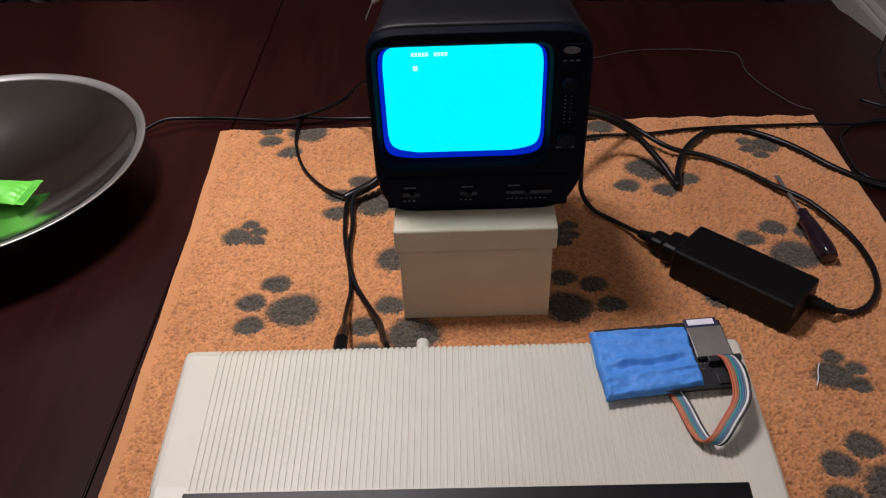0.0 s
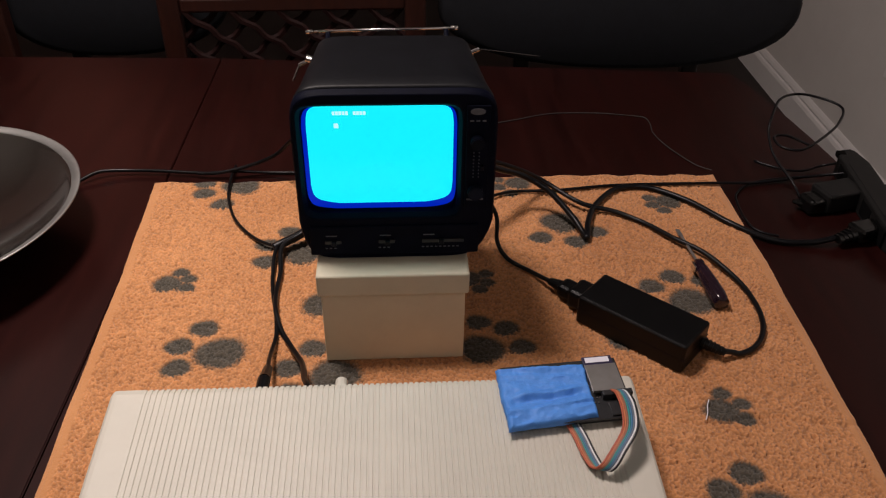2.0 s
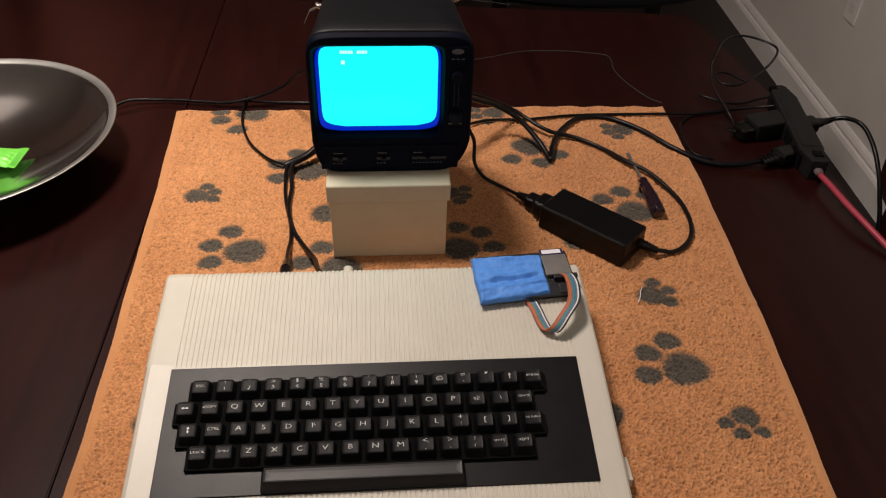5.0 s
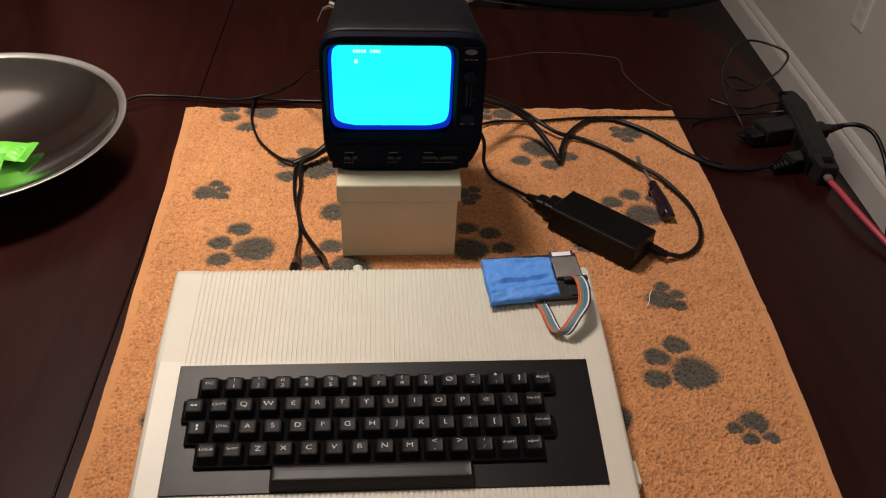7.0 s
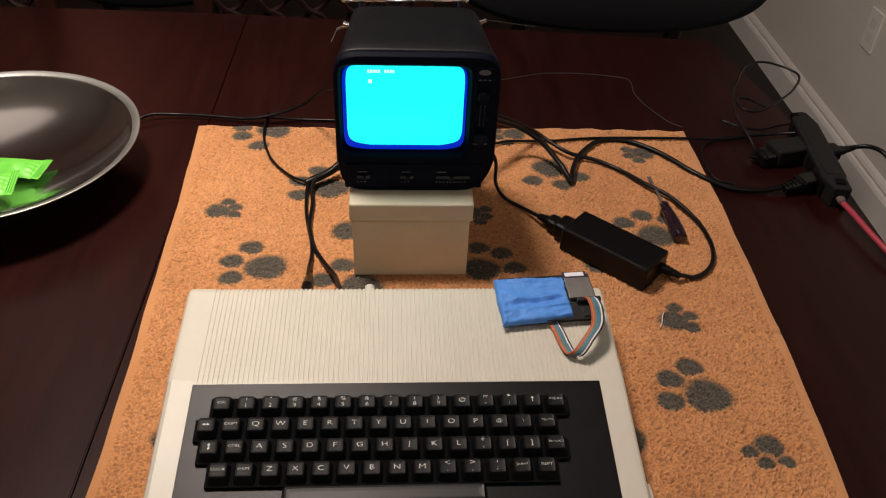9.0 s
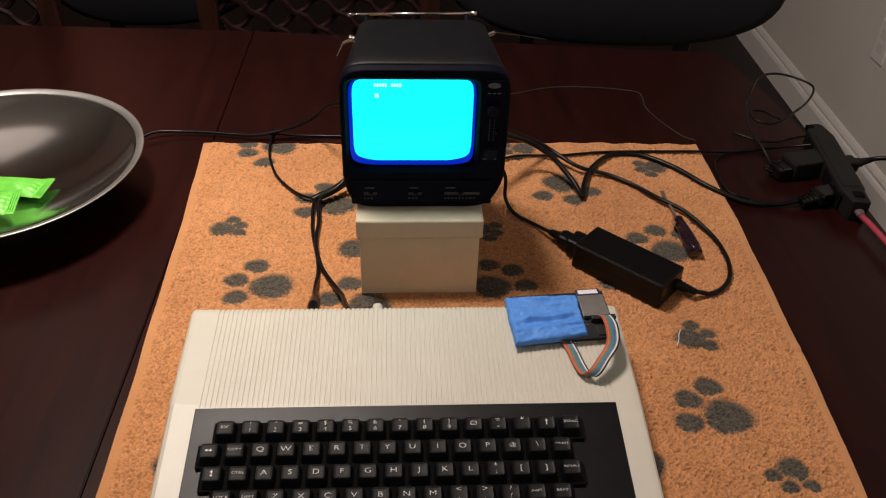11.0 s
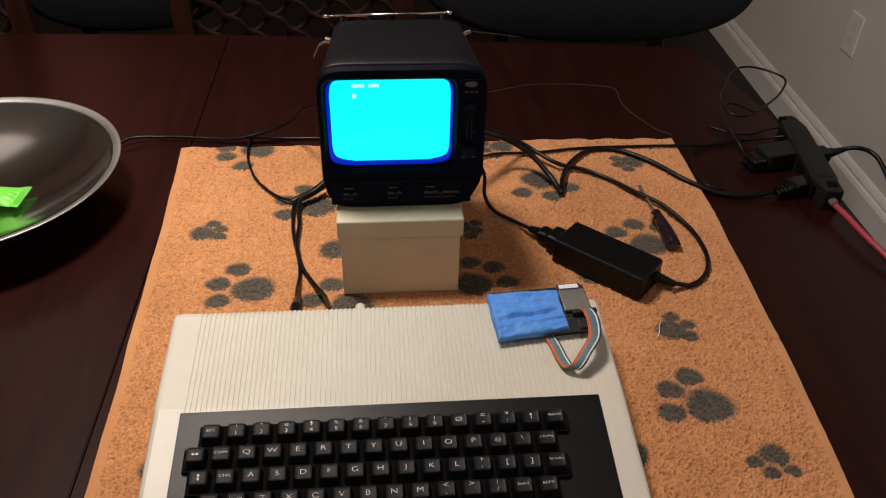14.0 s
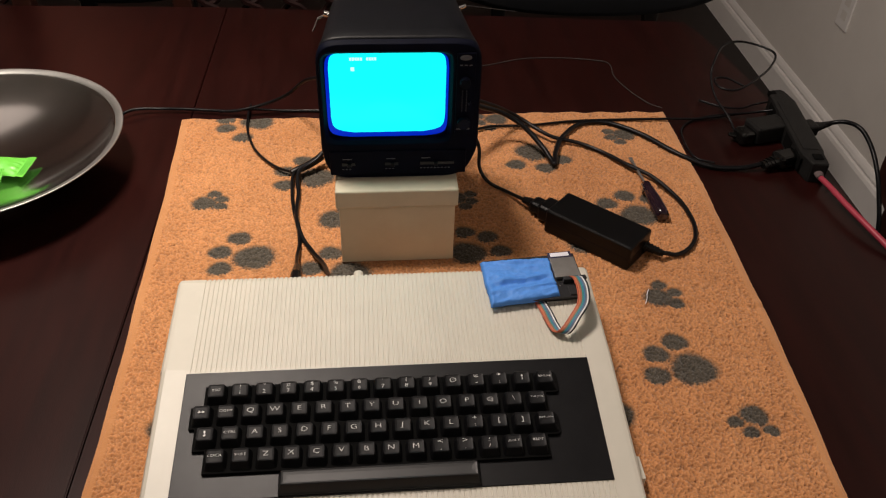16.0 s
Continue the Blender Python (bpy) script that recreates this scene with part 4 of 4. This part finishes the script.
cable("inlet_lead", "black lead from the television down to the adapter", [(0.085, 0.396, 0.10), (0.120, 0.404, 0.082), (0.142, 0.400, 0.050), (0.1435, 0.388, 0.025), (0.153, 0.374, 0.013), (0.172, 0.356, 0.011), (0.1890, 0.3306, 0.0165)], 0.0022)
cable("loop_lead", "thin black lead curling up above the power strip", [(0.500, 0.482, 0.0110), (0.495, 0.500, 0.022), (0.488, 0.540, 0.032), (0.490, 0.572, 0.046), (0.500, 0.594, 0.060), (0.526, 0.632, 0.064), (0.562, 0.645, 0.062), (0.594, 0.614, 0.060), (0.574, 0.574, 0.058), (0.536, 0.535, 0.058), (0.500, 0.508, 0.058), (0.480, 0.516, 0.058), (0.481, 0.540, 0.058), (0.500, 0.546, 0.056), (0.520, 0.530, 0.052)], 0.0016)
cable("strand_lead", "thin black lead lying behind the power strip", [(0.486, 0.582, 0.003), (0.510, 0.560, 0.004), (0.535, 0.554, 0.004), (0.562, 0.562, 0.006), (0.578, 0.548, 0.018)], 0.0016)
cable("coil_lead", "thin black lead lying loosely on the table", [(0.452, 0.418, 0.003), (0.434, 0.428, 0.003), (0.427, 0.446, 0.004), (0.428, 0.478, 0.005), (0.438, 0.508, 0.003), (0.466, 0.530, 0.003), (0.506, 0.536, 0.005), (0.548, 0.528, 0.012)], 0.0014)
cable("table_wire", "thin grey wire lying on the bare table", [(0.160, 0.692, 0.0015), (0.205, 0.707, 0.0015), (0.255, 0.724, 0.0015), (0.317, 0.724, 0.0015), (0.355, 0.717, 0.0015), (0.380, 0.709, 0.0015), (0.384, 0.690, 0.0015), (0.381, 0.662, 0.0015), (0.390, 0.623, 0.0015), (0.409, 0.576, 0.003), (0.422, 0.552, 0.008)], 0.0006, M_GREYWIRE, 6)
cable("power_cable", "black cord hanging over the table edge by the wall", [(0.620, 0.477, 0.0205), (0.631, 0.478, 0.023), (0.643, 0.471, 0.028), (0.656, 0.461, 0.027), (0.661, 0.442, 0.022), (0.661, 0.410, 0.008), (0.660, 0.375, -0.023), (0.660, 0.342, -0.084), (0.665, 0.325, -0.25), (0.67, 0.33, -0.50), (0.70, 0.34, -0.744)], 0.0030)
cable("power_cable", "pink red mains cord leaving the power strip", [(0.5645, 0.3625, 0.0137), (0.5670, 0.342, 0.0140), (0.570, 0.304, 0.014), (0.577, 0.266, 0.012), (0.590, 0.222, 0.005), (0.606, 0.190, -0.008), (0.622, 0.170, -0.10), (0.63, 0.16, -0.40), (0.66, 0.10, -0.744)], 0.0036, M_PINK, 10)

cable("loose_thread", "pale loose thread lying on the towel", [(0.2870, 0.157, 0.0072), (0.2905, 0.164, 0.0080), (0.2925, 0.171, 0.0082), (0.2965, 0.179, 0.0074)], 0.00045, M_LABEL, 5)

# ---- the power strip with its plugs ----
STRIP = pose(0.5735, 0.4500, 0.0, 0, 0, -7.8) @ Matrix.Diagonal((1, 1, 0.76, 1))
strip = thing("power_strip", STRIP, "black power strip with plugs at the table edge", "power strip")
# a long casing with cut corners at the far end and a lower step at the cord's end
OUTLINE = [(-0.0155, -0.050), (-0.0085, -0.076), (-0.0065, -0.078), (0.0120, -0.078), (0.0135, -0.076), (0.0140, -0.050), (0.0160, -0.046), (0.0160, 0.084), (0.0080, 0.112), (0.0035, 0.116), (-0.0085, 0.113), (-0.0155, 0.098)]
bm = rings([[Vector((x * f, y * f2, z)) for x, y in OUTLINE] for f, f2, z in ((0.94, 0.99, 0.0), (1.0, 1.0, 0.002), (1.0, 1.0, 0.0335), (0.96, 0.994, 0.0355), (0.86, 0.985, 0.0362))])
bmesh.ops.recalc_face_normals(bm, faces=bm.faces[:])
part("casing", bm, M_STRIP, strip)
part("face_plate", box(-0.0100, 0.0100, -0.044, 0.080, 0.0360, 0.0370, 0.0004), M_STRIP, strip)
for k in range(4):
    part("outlet", box(-0.0162, -0.0140, -0.060 + 0.040 * k, -0.034 + 0.040 * k, 0.006, 0.030, 0.0006), M_SOOT, strip)
part("hanging_eye", box(-0.0150, -0.0050, 0.100, 0.110, 0.0280, 0.0366, 0.001), M_SOOT, strip)
part("switch", box(-0.003, 0.009, -0.068, -0.056, 0.0355, 0.0385, 0.001), M_SOOT, strip)
part("cord_collar", rod((0.003, -0.076, 0.018), (0.003, -0.088, 0.018), 0.0058, 0.0046, bevel=0.001), M_SLEEVE, strip, "pale cord sleeve")
wart = thing("plug_adapter", STRIP @ pose(-0.0160, 0.034, 0, 0, 0, 22), "black plug adapter pushed into the power strip", "plug adapter", "plugs in the strip")
part("body", box(-0.046, 0.004, -0.0165, 0.0165, 0.003, 0.0330, 0.003), M_STRIP, wart)
part("ridge", box(-0.044, -0.041, -0.0150, 0.0150, 0.0328, 0.0338, 0.0004), M_STRIP, wart)
part("nose", box(-0.066, -0.044, -0.0140, 0.0110, 0.002, 0.0260, 0.005, 3), M_GLOSS, wart, "glossy black rounded cap")
part("lead_collar", rod((-0.064, 0.004, 0.012), (-0.074, 0.008, 0.014), 0.0050, 0.0030, bevel=0.001), M_GLOSS, wart)
wart2 = thing("plug_adapter", STRIP @ pose(-0.0160, -0.036, 0, 0, 0, 27), "flat black mains plug pushed into the power strip", "plug adapter", "plugs in the strip")
part("body", box(-0.028, 0.005, -0.0115, 0.0115, 0.004, 0.0260, 0.004), M_GLOSS, wart2)
bm = rod((-0.026, 0, 0.015), (-0.050, -0.002, 0.0125), 0.0088, 0.0046)
for k in range(4):
    rod((-0.032 - 0.005 * k, 0, 0.0146 - 0.0005 * k), (-0.0345 - 0.005 * k, 0, 0.0143 - 0.0005 * k), 0.0088 - 0.0008 * k, bm=bm)
part("neck", bm, M_GLOSS, wart2)
wart3 = thing("plug_adapter", STRIP @ pose(0.0160, 0.026, 0, 0, 0, 17), "black round mains plug on the wall side of the strip", "plug adapter", "plugs in the strip")
part("body", box(-0.002, 0.014, -0.0110, 0.0110, 0.012, 0.0340, 0.004), M_STRIP, wart3)
bm = rod((0.012, 0, 0.024), (0.022, 0, 0.025), 0.0085, 0.0070, bevel=0.001)
rod((0.022, 0, 0.025), (0.038, 0.001, 0.027), 0.0062, 0.0040, bm=bm, bevel=0.0008)
part("neck", bm, M_STRIP, wart3)

# ---- the screwdriver ----
driver = thing("screwdriver", pose(0.3440, 0.3200, TOP + 0.0085, 0, 0, 2), "small screwdriver with a dark purple handle", "screwdriver")
bm = bmesh.new()
loops = []
for y, r in ((-0.027, 0.0055), (-0.0255, 0.0072), (-0.018, 0.0082), (0.0, 0.0078), (0.014, 0.0070), (0.026, 0.0062), (0.031, 0.0048), (0.035, 0.0058), (0.039, 0.0050)):
    loops.append([Vector((r * (1 + 0.06 * math.cos(6 * a)) * math.cos(a), y, r * (1 + 0.06 * math.cos(6 * a)) * math.sin(a))) for a in [2 * math.pi * k / 36 for k in range(36)]])
bm = rings(loops)
bmesh.ops.recalc_face_normals(bm, faces=bm.faces[:])
part("handle", bm, M_HANDLE, driver, "dark purple ribbed handle", smooth=True)
bm = rod((0, 0.038, 0), (0.001, 0.094, -0.0035), 0.0015, n=10)
box(-0.0012, 0.0032, 0.092, 0.104, -0.0045, -0.0035, bm=bm)
part("blade", bm, M_SLOT, driver, "grey steel blade", smooth=False)
part("clip", box(-0.0080, -0.0060, 0.026, 0.036, -0.003, 0.004, 0.0006), M_CHROME, driver)


# ---- chairs ----
def lattice_chair(m):
    ob = thing("lattice_chair", m, "red-brown wooden dining chair with a lattice back", "chair")
    for x in (-0.205, 0.205):
        part("back_post", box(x - 0.018, x + 0.018, -0.016, 0.016, 0.0, 1.02, 0.005), M_WOOD2, ob)
        part("front_leg", box(x - 0.018, x + 0.018, -0.43, -0.395, 0.0, 0.44, 0.005), M_WOOD2, ob)
    for z in (0.530, 0.785, 0.985):
        part("rail", box(-0.187, 0.187, -0.011, 0.011, z - 0.0125, z + 0.0125, 0.004), M_WOOD2, ob)
    # two families of bent laths that cross in rounded diamonds
    for k in range(-6, 7):
        for way in (1, -1):
            line = []
            for q in range(25):
                z = 0.542 + 0.0097 * q
                x = (k + 0.5) * 0.078 + way * (1.34 * (z - 0.722) + 0.005 * math.sin((z - 0.722) * 4 * math.pi / 0.058))
                if abs(x) < 0.189:
                    line.append((x, 0.005 * way, z))
            if len(line) > 2:
                part("lattice_bar", tube(line, 0.0058, 6, 2), M_LATTICE, ob)
    part("seat", box(-0.22, 0.22, -0.435, 0.015, 0.435, 0.475, 0.012, 3), M_NAVY, ob, "dark navy seat pad")
    return ob


def round_chair(m, w=0.24):
    ob = thing("padded_chair", m, "dark navy upholstered chair with a rounded back", "chair")
    loops = []
    for f, y in ((0.86, -0.045), (0.96, -0.035), (1.0, -0.015), (1.0, 0.015), (0.96, 0.035), (0.86, 0.045)):
        loops.append([Vector((p.x * f, y + 0.10 * p.x * p.x, 0.765 + p.y * f)) for p in rounded(w, 0.105, 2.4, 48)])
    bm = rings(loops)
    bmesh.ops.recalc_face_normals(bm, faces=bm.faces[:])
    part("backrest", bm, M_NAVY, ob, smooth=True)
    part("seat", box(-w * 0.8, w * 0.8, -0.36, 0.04, 0.38, 0.48, 0.03, 3), M_NAVY, ob)
    for x in (-w * 0.5, w * 0.5):
        part("back_upright", box(x - 0.015, x + 0.015, 0.045, 0.07, 0.40, 0.80, 0.004), M_DARKWOOD, ob)
        for y in (-0.32, 0.0):
            part("leg", rod((x, y, 0), (x, y, 0.39), 0.014, 0.02), M_DARKWOOD, ob)
    return ob


wicker = lattice_chair(pose(-0.125, 1.09, FLOOR, 0, 0, 2))
copy_thing(wicker, pose(-0.825, 1.10, FLOOR, 0, 0, -2))
round_chair(pose(-0.455, 1.20, FLOOR, 0, 0, 4), 0.20)
round_chair(pose(0.44, 1.12, FLOOR, 0, 0, -4), 0.32)

side = thing("side_chair", pose(0.775, 0.345, FLOOR, 0, 0, -90), "dark red-brown wooden chair pushed up beside the table", "chair")
bm = rings([[Vector((p.x, -0.010 * (1 - (p.x / 0.22) ** 2) + 0.02 + t + 0.10 * (p.y + 0.17) , 0.775 + p.y)) for p in rounded(0.215, 0.170, 7, 48)] for t in (-0.011, 0.011)])
bmesh.ops.recalc_face_normals(bm, faces=bm.faces[:])
part("backrest", bm, M_CHAIR, side, "solid dark wooden back panel")
for x in (-0.13, 0.13):
    part("back_post", box(x - 0.018, x + 0.018, -0.005, 0.035, 0.0, 0.64, 0.006), M_CHAIR, side)
    part("front_leg", box(x - 0.018, x + 0.018, -0.13, -0.095, 0.0, 0.44, 0.005), M_CHAIR, side)
part("seat", box(-0.20, 0.20, -0.14, 0.018, 0.435, 0.465, 0.008), M_CHAIR, side)
